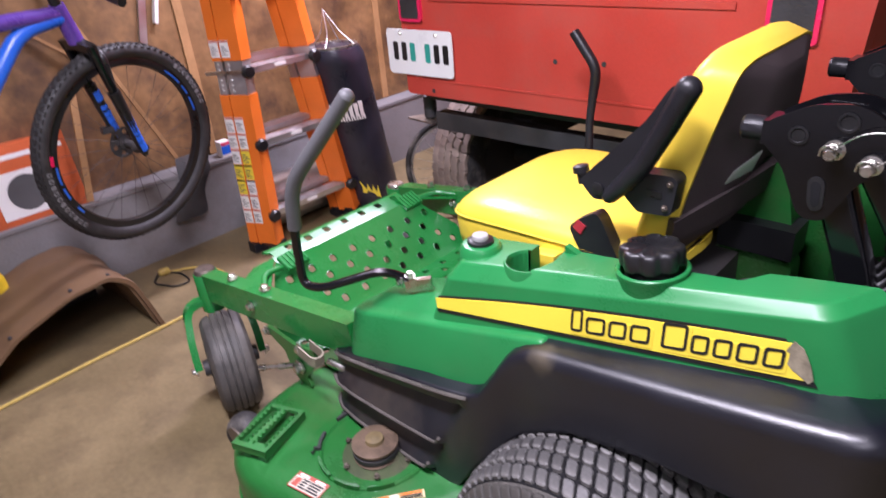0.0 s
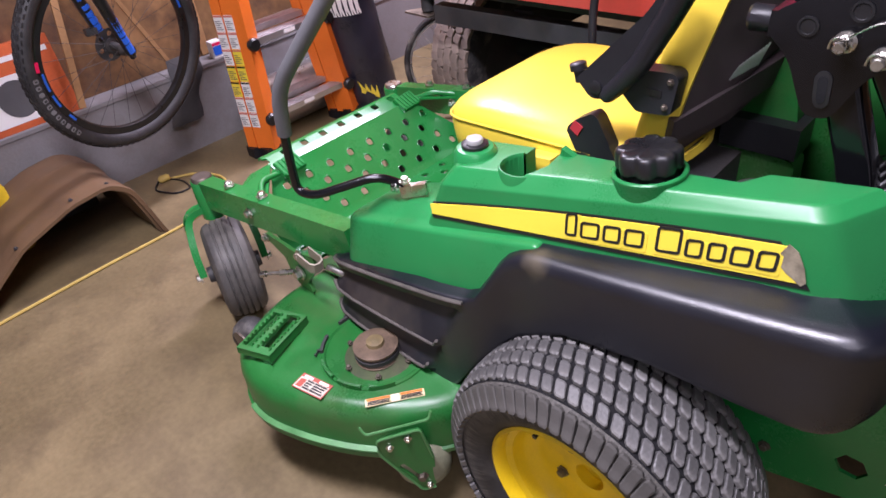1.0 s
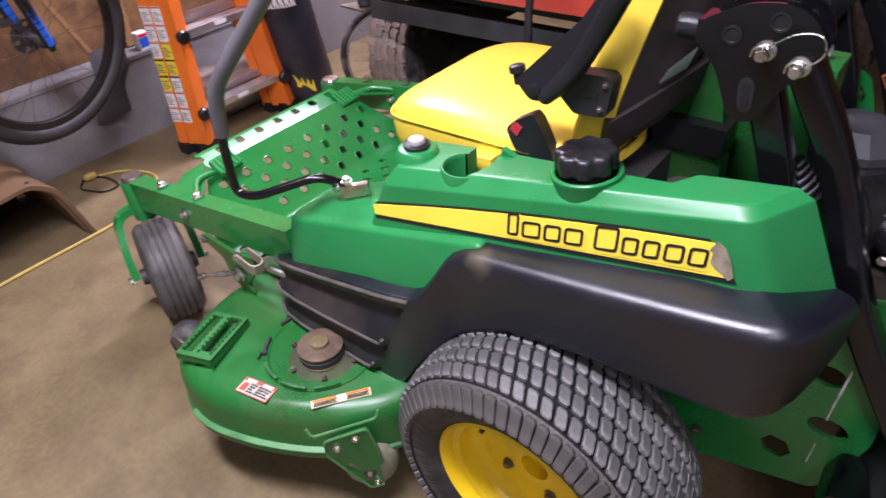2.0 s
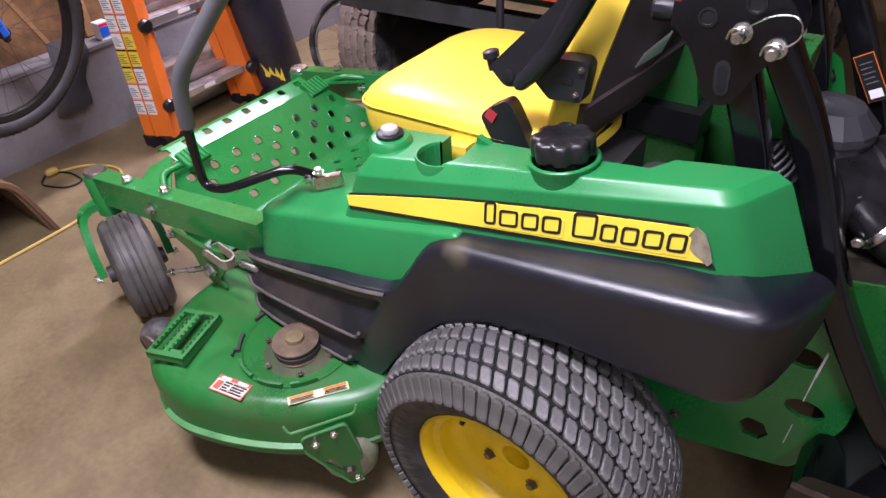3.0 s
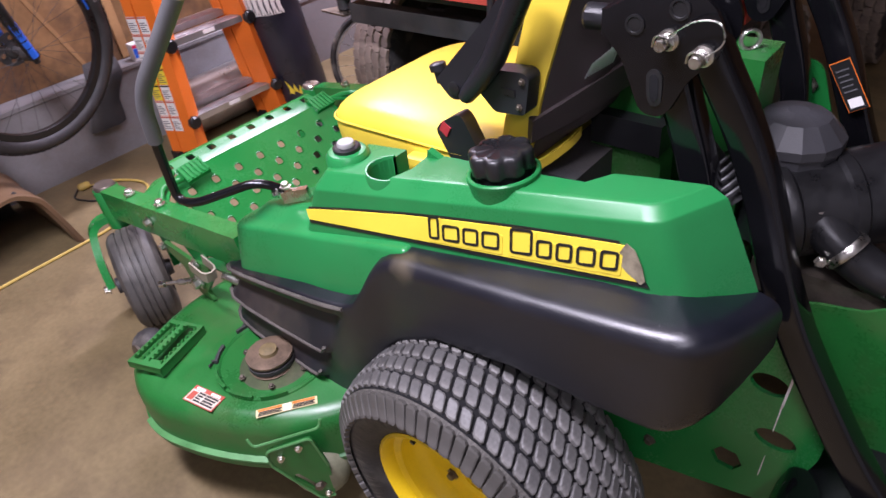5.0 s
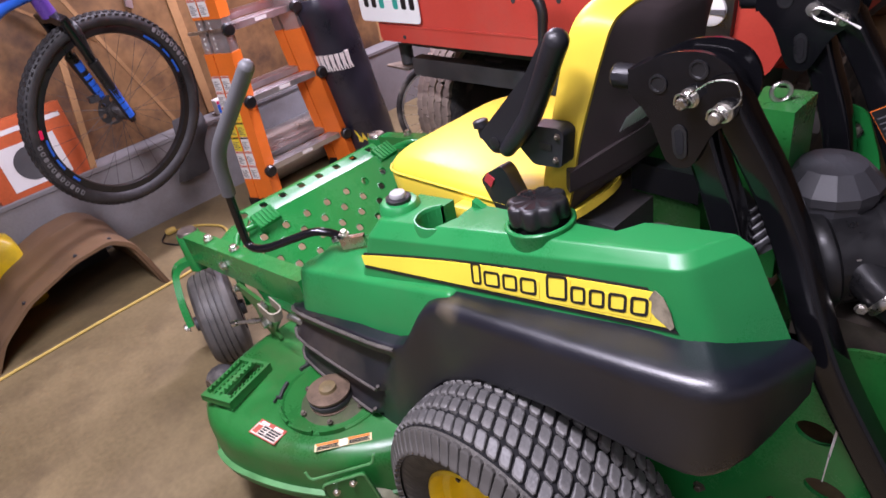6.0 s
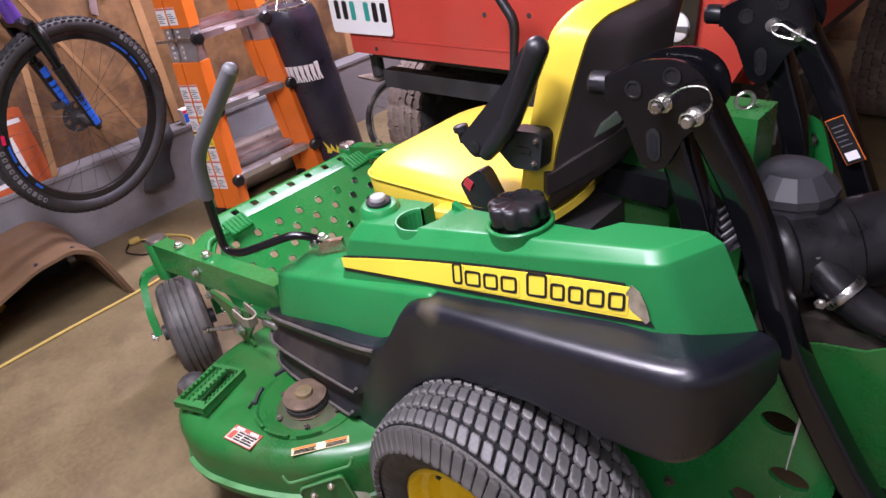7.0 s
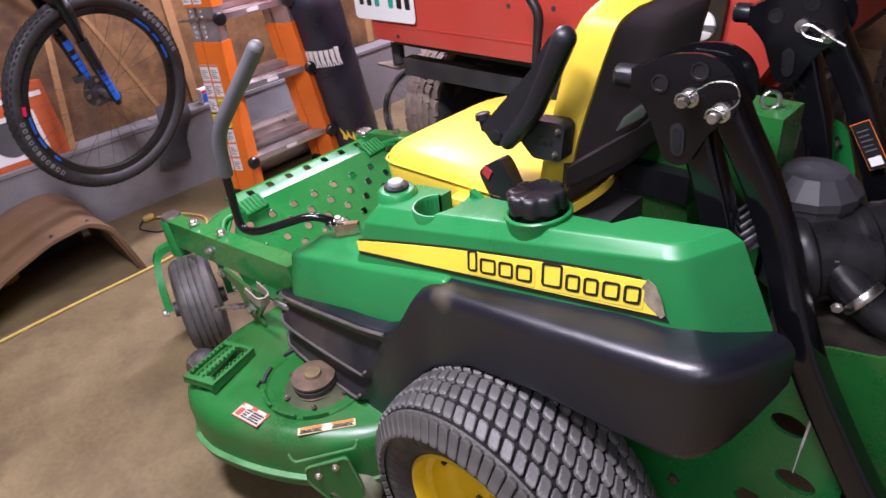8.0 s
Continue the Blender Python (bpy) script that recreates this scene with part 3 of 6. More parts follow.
def rear_wheel(y0, sign, single):
    """A turf tyre on a yellow rim; y0 is the outer face, sign the way inwards; single: lugs one by one where they are seen."""
    m = Matrix.Translation((AXLE[0], y0, AXLE[1])) @ Matrix.Rotation(radians(-90 * sign), 4, "X")
    prof = [(0.168, 0.04), (0.178, 0.028), (0.2, 0.014), (0.228, 0.010), (0.248, 0.018)]
    prof += [(tread_radius(0.026 + k * (W - 0.052) / 12), 0.026 + k * (W - 0.052) / 12) for k in range(13)]
    prof += [(0.248, W - 0.018), (0.228, W - 0.01), (0.2, W - 0.014), (0.168, W - 0.04)]
    wheel = part("rear_wheel", lathe(prof, 96, m, ring=True), WALL, mower, "worn dusty black turf tyre on a yellow rim", smooth=60)
    # near-black floor puts the shade between the lugs into the colour
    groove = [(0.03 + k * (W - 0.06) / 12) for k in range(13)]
    part("tread_base", lathe([(tread_radius(u) + 0.0008, u) for u in groove] + [(tread_radius(u) - 0.01, u) for u in groove[::-1]], 96, m, ring=True), RECESS_SHADE, wheel, smooth=60)
    part("rim", lathe([(0.172, 0.04), (0.174, 0.03), (0.168, 0.027), (0.163, 0.033), (0.16, 0.055), (0.148, 0.062), (0.144, 0.085), (0.139, 0.095), (0.11, 0.108), (0.09, 0.104), (0.065, 0.11), (0.05, 0.105), (0.03, 0.105), (0.03, 0.13), (0.0, 0.13), (0.0, 0.16), (0.15, 0.16), (0.172, 0.12)], 72, m, ring=True), YELLOW_PAINT, wheel, "yellow steel rim")
    for i in range(4):
        a = 2 * math.pi * i / 4 - 0.55
        bolt(m @ Vector((0.07 * math.cos(a), 0.07 * math.sin(a), 0.108)), (0, -sign, 0), 0.009, wheel, DULL_STEEL, "wheel_nut")
    part("valve", tube([m @ Vector((-0.07, -0.142, 0.06)), m @ Vector((-0.069, -0.139, 0.03))], 0.005, 0.0, 8, (1, 0, 0)), BLACK_PLASTIC, wheel)
    # lugs: rows across the tread, every other row half a pitch on
    rest = bmesh.new()
    rows = 6
    count = 68
    n_single = 0
    for row in range(-1, rows + 1):
        shoulder = row in (-1, rows)
        u = 0.012 if row == -1 else W - 0.012 if row == rows else 0.0475 + row * 0.0345 * (W - 0.065) / 0.1725 * 0.985
        du = 0.006
        slope = math.atan2(tread_radius(min(max(u, 0.026), W - 0.026) + du) - tread_radius(min(max(u, 0.026), W - 0.026) - du), 2 * du)
        r = tread_radius(u) if not shoulder else 0.2515
        if shoulder:
            slope = radians(58) * (1 if row == -1 else -1)
        for i in range(count):
            a = 2 * math.pi * (i - 0.615 * row + 0.04 * math.sin(i * 7.1 + row * 3.3)) / count
            spot = m @ Matrix.Rotation(a, 4, "Z") @ Matrix.Translation((r, 0, u)) @ Matrix.Rotation(radians(90), 4, "Y") @ Matrix.Rotation(radians(90), 4, "Z")
            spot = spot @ Matrix.Rotation(slope, 4, "X")
            place = spot.translation
            seen = single and place.z > 0.22 and (place.x > AXLE[0] - 0.3) and (place.z > 0.40 or place.x > AXLE[0] + 0.12 or row < 2)
            me = block("shoulder" if shoulder else "lug")
            if seen and n_single < 300:
                ob = new("tread_block", me)
                ob.parent = wheel
                ob.matrix_basis = spot
                n_single += 1
            else:
                k = len(rest.verts)
                rest.from_mesh(me)
                rest.verts.ensure_lookup_table()
                for v in rest.verts[k:]:
                    v.co = spot @ v.co
    tagged(part("tread", rest, TYRE, wheel, smooth=0), kind="stuff")
    return wheel


rear_wheel(-0.2, 1, True)
rear_wheel(2 * MID + 0.2, -1, False)

# seat
seat_plan = lambda g: rounded([(-0.438 + g, MID - 0.225 + g), (0.06 - g, MID - 0.225 + g), (0.06 - g, MID + 0.225 - g), (-0.438 + g, MID + 0.225 - g)], 0.11, 7)
dish = lambda x: 0.03 * (x + 0.16) - 0.031 - 0.6 * max(0, -(x + 0.30)) ** 2
cushion = part("seat", loft([[(x, y, z + dish(x)) for x, y in seat_plan(g)] for g, z in ((0.03, 0.758), (0.012, 0.762), (0.004, 0.775), (0.001, 0.80), (-0.001, 0.83), (0.0, 0.846), (0.002, 0.855), (0.007, 0.863), (0.016, 0.87), (0.032, 0.8755), (0.055, 0.8795), (0.085, 0.882), (0.12, 0.884), (0.15, 0.885))]), YELLOW, mower, "smooth yellow vinyl seat cushion", smooth=60)
part("seat_piping", sweep([Vector((x, y, 0.847 + dish(x))) for x, y in seat_plan(-0.0025)] + [Vector((seat_plan(-0.0025)[0][0], seat_plan(-0.0025)[0][1], 0.847 + dish(seat_plan(0)[0][0])))], circle(0.0026, 6)), YELLOW, cushion)
part("seat_bracket", prism([(-0.165, 0.72), (-0.115, 0.72), (-0.115, 0.80), (-0.165, 0.795)], "y", 0.125, 0.165, 0.006), YELLOW, cushion)
part("seat_pan", prism([(-0.36, 0.735), (0.03, 0.80), (0.03, 0.815), (-0.36, 0.75)], "y", MID - 0.2, MID + 0.2, 0.006), YELLOW, cushion)
part("pan_lip", sweep(smooth_path([(0.02, 0.158, 0.786), (0.06, 0.174, 0.80), (0.09, 0.215, 0.818), (0.112, 0.262, 0.84), (0.105, 0.30, 0.842), (0.06, 0.33, 0.81)], 0.04), [(-0.003, -0.008), (0.003, -0.008), (0.003, 0.008), (-0.003, 0.008)]), YELLOW, cushion, "thin yellow edge of the seat pan")

# backrest: yellow front, dark cover behind
front_line = [(-0.015, 0.80), (0.0, 0.875), (0.022, 0.96), (0.047, 1.06), (0.065, 1.125), (0.08, 1.153), (0.091, 1.168), (0.108, 1.178)]
seam_line = [(0.062, 0.815), (0.08, 0.865), (0.10, 0.955), (0.123, 1.05), (0.138, 1.105), (0.146, 1.138), (0.149, 1.151), (0.151, 1.158)]
back_line = [(0.11, 0.86), (0.135, 0.885), (0.15, 0.96), (0.165, 1.045), (0.17, 1.09), (0.172, 1.115), (0.171, 1.128), (0.17, 1.136)]
front_half = [0.192, 0.197, 0.2, 0.2, 0.197, 0.188, 0.16, 0.118]
seam_half = [0.188, 0.192, 0.195, 0.183, 0.176, 0.166, 0.147, 0.112]
back_half = [0.09, 0.09, 0.09, 0.085, 0.075, 0.068, 0.06, 0.05]


def dense(row, steps=4):
    """A row of numbers or pairs with a smooth curve drawn through it."""
    def curve(p, q, r, u, t):
        return 0.5 * (2 * q + (r - p) * t + (2 * p - 5 * q + 4 * r - u) * t * t + (3 * q - p - 3 * r + u) * t ** 3)
    out = []
    for i in range(len(row) - 1):
        four = [row[max(i - 1, 0)], row[i], row[i + 1], row[min(i + 2, len(row) - 1)]]
        for k in range(steps):
            if isinstance(row[0], tuple):
                out.append(tuple(curve(*[p[c] for p in four], k / steps) for c in (0, 1)))
            else:
                out.append(curve(*four, k / steps))
    return out + [row[-1]]


def back_rings(a, b, wide_a, wide_b, soft):
    """Rings up the backrest between two lines; soft rounds the first one off."""
    rings = []
    a, b, wide_a, wide_b = dense(a), dense(b), dense(wide_a), dense(wide_b)
    for (xa, za), (xb, zb), wa, wb in zip(a, b, wide_a, wide_b):
        ring = []
        for s in (-1, 1):
            for t in (0.0, 0.08, 0.25, 0.5, 0.8, 1.0) if s < 0 else (1.0, 0.8, 0.5, 0.25, 0.08, 0.0):
                w = wa + (wb - wa) * t - (0.055 * (1 - min(1, t / 0.35)) ** 2 if soft else 0)
                ring.append((xa + (xb - xa) * t, MID + s * w, za + (zb - za) * t))
        rings.append(ring)
    return rings


backrest = part("backrest", loft(back_rings(front_line, seam_line, front_half, seam_half, True)), YELLOW, mower, "yellow vinyl backrest", smooth=60)
cover = part("back_cover", loft([[(x, MID + (y - MID) * 0.975, z - 0.004) for x, y, z in r] for r in back_rings(seam_line, back_line, seam_half, back_half, False)]), MESH_FABRIC, backrest, "dark brown cover on the back of the seat", smooth=60)
band = [[(0.087, 0.17, 0.908), (0.08, 0.176, 0.866)], [(0.125, 0.235, 0.935), (0.118, 0.245, 0.885)], [(0.16, 0.315, 0.96), (0.152, 0.325, 0.908)], [(0.17, MID, 0.965), (0.16, MID, 0.912)], [(0.16, 2 * MID - 0.315, 0.96), (0.152, 2 * MID - 0.325, 0.908)], [(0.087, 2 * MID - 0.17, 0.908), (0.08, 2 * MID - 0.176, 0.866)]]
part("cover_band", loft([[(x + dx, y, z) for dx in (0.004,) for x, y, z in (a, b)] + [(x - 0.012, y + (0.012 if y < MID else -0.012 if y > MID else 0), z) for x, y, z in (b, a)] for a, b in band]), MESH_FABRIC, backrest, "dark brown band under the cover")
# pale mesh patch low on the cover
for i in range(10):
    x, y, z = 0.134 + 0.0026 * i, 0.253 + 0.0045 * i, 0.957 + 0.0016 * i
    part("mesh_line", sweep([Vector((x, y, z)), Vector((x + 0.012, y + 0.002, z + 0.026 + 0.0012 * i))], [(-0.0012, -0.0012), (0.0012, -0.0012), (0.0012, 0.0012), (-0.0012, 0.0012)], (0.4, -0.9, 0)), ALU, cover, smooth=0)

# armrest folded up against the backrest
web = rounded([(0.085, 1.14), (0.105, 1.15), (0.115, 1.12), (0.055, 1.0), (0.0, 0.945), (-0.035, 0.935), (-0.06, 0.96), (-0.061, 0.97), (0.05, 1.085)], 0.012, 3)
arm = part("armrest", prism(web, "y", 0.128, 0.15, 0.007, 3), BLACK_PLASTIC, mower, "black plastic armrest folded upright", smooth=60)
pad_line = [Vector((-0.01, 0.137, 0.947)), Vector((0.016, 0.135, 0.974)), Vector((0.046, 0.134, 1.012)), Vector((0.079, 0.134, 1.075)), Vector((0.109, 0.134, 1.138))]
part("arm_pad", join(sweep(pad_line, [circle(r, 16) for r in (0.0145, 0.0165, 0.0172, 0.0182, 0.019)], (0, 1, 0)), *[lathe([(r * math.cos(radians(a)), r * math.sin(radians(a))) for a in range(0, 91, 15)], 16, pointing(p, w)) for p, w, r in ((pad_line[-1], pad_line[-1] - pad_line[-2], 0.019), (pad_line[0], pad_line[0] - pad_line[1], 0.0145))]), BLACK_PLASTIC, arm, "rounded black armrest pad", smooth=60)
part("pivot_hole", lathe([(0.011, 0), (0.011, 0.002), (0.008, 0.003)], 18, pointing((-0.027, 0.1262, 0.958), (0, -1, 0))), BLACK_GLOSS, arm)
part("stop_knob", lathe([(0.009, -0.012), (0.009, 0.008), (0.014, 0.008), (0.014, 0.018), (0.011, 0.02)], 14, pointing((-0.066, 0.14, 0.968), (-0.25, 0, 1))), BLACK_PLASTIC, arm)
hinge = part("hinge_bracket", prism(rounded([(0.0, 0.955), (0.035, 0.922), (0.092, 0.928), (0.1, 0.988), (0.09, 0.996), (0.035, 0.992)], 0.008), "y", 0.148, 0.18, 0.005), BLACK_PLASTIC, mower)
for x, z in ((0.082, 0.94), (0.088, 0.982)):
    bolt((x, 0.148, z), (0, -1, 0), 0.004, hinge, DULL_STEEL)
part("hinge_slot", box(0.05, 0.075, 0.1465, 0.149, 0.955, 0.966, 0.001), BLACK_GLOSS, hinge)

# stalk with the red switch
stalk = part("switch_stalk", prism(rounded([(-0.099, 0.857), (-0.086, 0.874), (-0.046, 0.899), (-0.034, 0.89), (0.02, 0.79), (-0.06, 0.79)], 0.009), "y", 0.15, 0.178, 0.007, 3), BLACK_PLASTIC, mower, "black stalk with a red switch")
part("red_switch", box(-0.010, 0.010, -0.0105, 0.0105, -0.003, 0.002, 0.003, pointing((-0.0765, 0.1503, 0.8645), (-0.1, -1, 0.05)) @ Matrix.Rotation(radians(-28), 4, 'Z')), material("switch_red", (0.33, 0.025, 0.035), 0.4, vary=0.1, bump=0.0), stalk, "red rocker switch")

# levers
def lever():
    path = smooth_path([(-0.39, 0.01, 0.71), (-0.43, -0.03, 0.742), (-0.523, -0.127, 0.712), (-0.577, -0.135, 0.707), (-0.565, -0.139, 0.825), (-0.535, -0.144, 0.947), (-0.393, -0.096, 1.116)], 0.045, 6)
    bar = part("steering_lever", sweep(path, circle(0.0095, 12), (0, 1, 0)), BLACK_PAINT, mower, "bent black steel steering lever with a grey foam grip")
    grip = smooth_path([(-0.557, -0.14, 0.85), (-0.535, -0.144, 0.947), (-0.384, -0.093, 1.126)], 0.05, 6)
    part("foam_grip", join(sweep(grip, circle(0.0148, 16), (0, 1, 0)), lathe([(0.0148, 0), (0.0125, 0.006), (0.008, 0.010), (0, 0.011)], 16, pointing(grip[-1], grip[-1] - grip[-2]))), GREY_PLASTIC, bar, "grey foam grip")
    base = part("lever_bracket", box(-0.026, 0.03, -0.007, 0.007, -0.016, 0.01, 0.004, Matrix.Translation((-0.372, 0.008, 0.712)) @ Matrix.Rotation(radians(35), 4, "Z") @ Matrix.Rotation(radians(-8), 4, "Y")), STEEL, bar, "bare steel pivot bracket")
    bolt((-0.40, -0.012, 0.715), (-0.3, -1, 0), 0.008, base)
    bolt((-0.385, 0.0, 0.727), (0, 0, 1), 0.008, base)


lever()
part("steering_lever", sweep(smooth_path([(-0.50, 0.78, 1.075), (-0.425, 0.775, 0.985), (-0.44, 0.77, 0.84), (-0.42, 0.74, 0.66)], 0.03), [circle(0.014 if i < 7 else 0.011, 12) for i in range(14)], (0, 1, 0)), BLACK_PLASTIC, mower, "bent black steel steering lever")

# roll bar, hoop folded down behind
SQ = rounded([(-0.021, -0.022), (0.021, -0.022), (0.021, 0.022), (-0.021, 0.022)], 0.007, 3)
for s in (-1, 1):
    y = MID + (0.205 if s > 0 else -0.195)
    up = part("roll_bar_upright", sweep(smooth_path([(0.295, y, 1.05), (0.318, y, 0.98), (0.35, y, 0.90), (0.375, y, 0.80), (0.38, y, 0.45)], 0.06), SQ, (1, 0, 0)), BLACK_PAINT, mower, "glossy black steel roll bar post")
    hoop = part("roll_bar_hoop", sweep(smooth_path([(0.27, y, 1.1), (0.325, y, 1.10), (0.352, y, 1.045), (0.402, y, 0.965), (0.445, y, 0.87), (0.476, y + s * 0.01, 0.79), (0.52, y + s * 0.02, 0.70), (0.58, y + s * 0.025, 0.605), (0.64, y + s * 0.03, 0.515), (0.74, y + s * 0.03, 0.39)], 0.05), SQ, (0, 1, 0)), BLACK_PAINT, mower, "glossy black steel roll bar folded back")
    outline = rounded([(0.211, 1.1), (0.211, 1.07), (0.24, 1.045), (0.272, 0.972), (0.305, 0.972), (0.335, 1.035), (0.362, 1.055), (0.368, 1.09), (0.352, 1.122), (0.318, 1.137), (0.268, 1.131)], 0.018)
    for d in (-0.032, 0.026):
        part("hinge_plate", prism(outline, "y", y + d, y + d + 0.006, 0.0026), BLACK_PAINT, up)
    face = y - 0.032
    # knob in front, on a short stud
    part("lock_knob", lathe([(0.008, 0), (0.008, 0.02), (0.017, 0.02), (0.018, 0.026), (0.018, 0.046), (0.015, 0.05), (0, 0.05)], 12, pointing((0.225, y - 0.005, 1.083), (-1, -0.1, 0.0))), BLACK_PLASTIC, up, smooth=30)
    part("stud_plate", box(0.207, 0.24, y - 0.026, y + 0.026, 1.066, 1.1, 0.003), BLACK_PAINT, up)
    for x, z in ((0.256, 1.088), (0.311, 1.113)):
        part("plate_hole", lathe([(0.013, 0), (0.013, 0.002), (0.010, 0.0022), (0.009, 0.0008), (0, 0.0008)], 18, pointing((x, face, z), (0, -1, 0))), BLACK_GLOSS, up)
    for k, (x, z) in enumerate(((0.302, 1.076), (0.346, 1.063))):
        m = pointing((x, face, z), (0, -1, 0))
        if s < 0:
            pin = part("hinge_pin", lathe([(0.0135, 0), (0.0135, 0.004), (0.0095, 0.005), (0.0105, 0.010), (0.0085, 0.012), (0.008, 0.027), (0.0065, 0.029), (0, 0.029)], 14, m), STEEL, up, "zinc plated hinge pin", smooth=30)
            part("pin_clip", tube([m @ Vector(q) for q in ((0.012, 0, 0.018), (0.004, 0.012, 0.02), (-0.012, 0.008, 0.018), (-0.014, -0.006, 0.016))], 0.0016, 0.01, 6), STEEL, pin)
        else:
            pin = part("hinge_pin", lathe([(0.011, 0), (0.011, 0.006), (0.0, 0.007)], 14, m), STEEL, up)
            if k == 1:
                part("pin_clip", tube([m @ Vector(q) for q in ((0.03, -0.01, 0.01), (0.0, 0.004, 0.012), (-0.03, 0.02, 0.012), (-0.045, 0.012, 0.012), (-0.036, 0.0, 0.012), (-0.005, -0.006, 0.012))], 0.0022, 0.012, 6), STEEL, pin)
    if s < 0:
        part("pin_cable", tube([(0.302, face - 0.012, 1.082), (0.335, face - 0.014, 1.108), (0.365, face - 0.012, 1.11), (0.374, face - 0.012, 1.085), (0.352, face - 0.016, 1.066)], 0.0012, 0.02, 6), STEEL, up)
    # slot with a shiny rim under the plate, filled near-black in place of shade
    part("slot_rim", prism(rounded([(0.277, 1.03), (0.281, 0.994), (0.29, 0.984), (0.301, 0.992), (0.299, 1.03), (0.288, 1.038)], 0.008), "y", face - 0.002, face, 0.0015), BLACK_GLOSS, up)
    part("slot", prism(rounded([(0.282, 1.026), (0.285, 0.998), (0.29, 0.991), (0.2965, 0.997), (0.2945, 1.026), (0.288, 1.031)], 0.005), "y", face - 0.0026, face - 0.001), RECESS_SHADE, up)
    if s > 0:
        m = Matrix.Translation((0.444, y - 0.0275, 0.889)) @ Matrix.Rotation(radians(-33), 4, "Y") @ Matrix.Diagonal((0.72, 1, 0.84, 1))
        lab = part("warning_label", box(-0.022, 0.022, -0.001, 0, -0.055, 0.05, 0.0, m), ORANGE, hoop, "orange bordered black warning label")
        part("label_ground", box(-0.0205, 0.0205, -0.002, -0.001, -0.0535, 0.0485, 0.0, m), BLACK_DECAL, lab)
        part("label_panel", box(-0.014, 0.014, -0.003, -0.002, -0.047, -0.028, 0.0, m), WHITE, lab)
        for i in range(5):
            part("print_bar", box(-0.014, 0.013 - 0.004 * (i % 2), -0.003, -0.002, 0.03 - 0.011 * i, 0.0325 - 0.011 * i, 0.0, m), GREY_PLASTIC, lab)
part("hoop_crossbar", sweep([Vector((0.74, MID - 0.225, 0.39)), Vector((0.74, MID + 0.235, 0.39))], SQ, (0, 0, 1)), BLACK_PAINT, mower)

# rear side plate with holes
outline = rounded([(0.02, 0.45), (0.05, 0.30), (0.25, 0.19), (0.348, 0.222), (0.462, 0.254), (0.56, 0.284), (0.585, 0.36), (0.607, 0.45), (0.6, 0.56), (0.55, 0.68), (0.10, 0.64)], 0.02)
for s in (-1, 1):
    y = MID + s * 0.195
    bm = prism(outline, "y", y - 0.004, y + 0.004)
    drill = lambda x, z, r, k, q=1.0: lathe([(r, -0.03), (r, 0.03)], k, pointing((x, y, z), (0, -1, 0)) @ Matrix.Diagonal((1, q, 1, 1)))
    bm = cut(bm, drill(0.479, 0.346, 0.027, 6, 1.0), drill(0.541, 0.446, 0.032, 24, 0.66), drill(0.511, 0.56, 0.029, 24, 0.75))
    plate = part("side_plate", bm, GREEN, mower, "green painted steel side plate with holes", smooth=30)
    for x, z in ((0.342, 0.292), (0.28, 0.40)):
        bolt((x, y - 0.004, z), (0, -1, 0), 0.008, plate, DULL_STEEL)
    if s < 0:
        for pts in ([(0.5325, 0.345), (0.534, 0.345), (0.5352, 0.40), (0.534, 0.40)], [(0.5335, 0.465), (0.5352, 0.465), (0.5368, 0.53), (0.5345, 0.532)], [(0.534, 0.525), (0.5375, 0.525), (0.54, 0.585), (0.5365, 0.592)]):
            part("scratch", prism(pts, "y", y - 0.0052, y - 0.0042), WHITE, plate, "white scrape in the paint")
hitch = part("rear_bumper", prism(rounded([(0.575, 0.41), (0.74, 0.44), (0.78, 0.38), (0.76, 0.27), (0.60, 0.26), (0.56, 0.34)], 0.015), "y", 0.08, 2 * MID - 0.08, 0.008), BLACK_PAINT, mower)
part("bumper_edge", box(0.585, 0.70, 0.0765, 0.0800, 0.392, 0.405, 0.001, Matrix.Translation((0, 0, -0.055)) @ Matrix.Rotation(radians(-3), 4, "Y")), DULL_STEEL, hitch)
part("rear_panel", prism([(0.50, 0.66), (0.53, 0.671), (0.586, 0.683), (0.61, 0.70), (0.80, 0.80), (0.80, 0.42), (0.55, 0.42)], "y", 0.268, 0.274), DARK_GREEN, mower)

# frame and hydraulics under the seat
part("frame_box", box(-0.25, 0.36, MID - 0.15, MID + 0.17, 0.42, 0.66, 0.01), GREEN, mower, "dark green frame in shade")
# parts behind the seat take the darker deck green in place of shade
part("seat_stand", prism(rounded([(0.10, 0.85), (0.215, 0.85), (0.19, 0.965), (0.125, 0.962)], 0.012), "y", 0.37, 0.42, 0.006), DARK_GREEN, mower, "green seat stand, painted darker for shade")
part("control_box", box(0.10, 0.23, 0.34, 0.41, 0.80, 0.856, 0.008), BLACK_PLASTIC, mower)
part("tank_saddle", prism(rounded([(0.03, 0.66), (0.235, 0.66), (0.23, 0.79), (0.16, 0.80), (0.09, 0.79), (0.035, 0.745)], 0.012), "y", 0.35, 0.40, 0.008), DARK_GREEN, mower)
tank = part("oil_tank", box(0.292, 0.368, 0.335, 0.42, 0.70, 0.994, 0.014), DARK_GREEN, mower, "green oil tank with a lifting ring")
part("lifting_ring", lathe([(0.0135 + 0.0036 * math.cos(a), 0.0036 * math.sin(a)) for a in (2 * math.pi * i / 8 for i in range(8))], 24, pointing((0.333, 0.37, 1.008), (0.6, -0.8, 0.1)), ring=True), STEEL, tank)
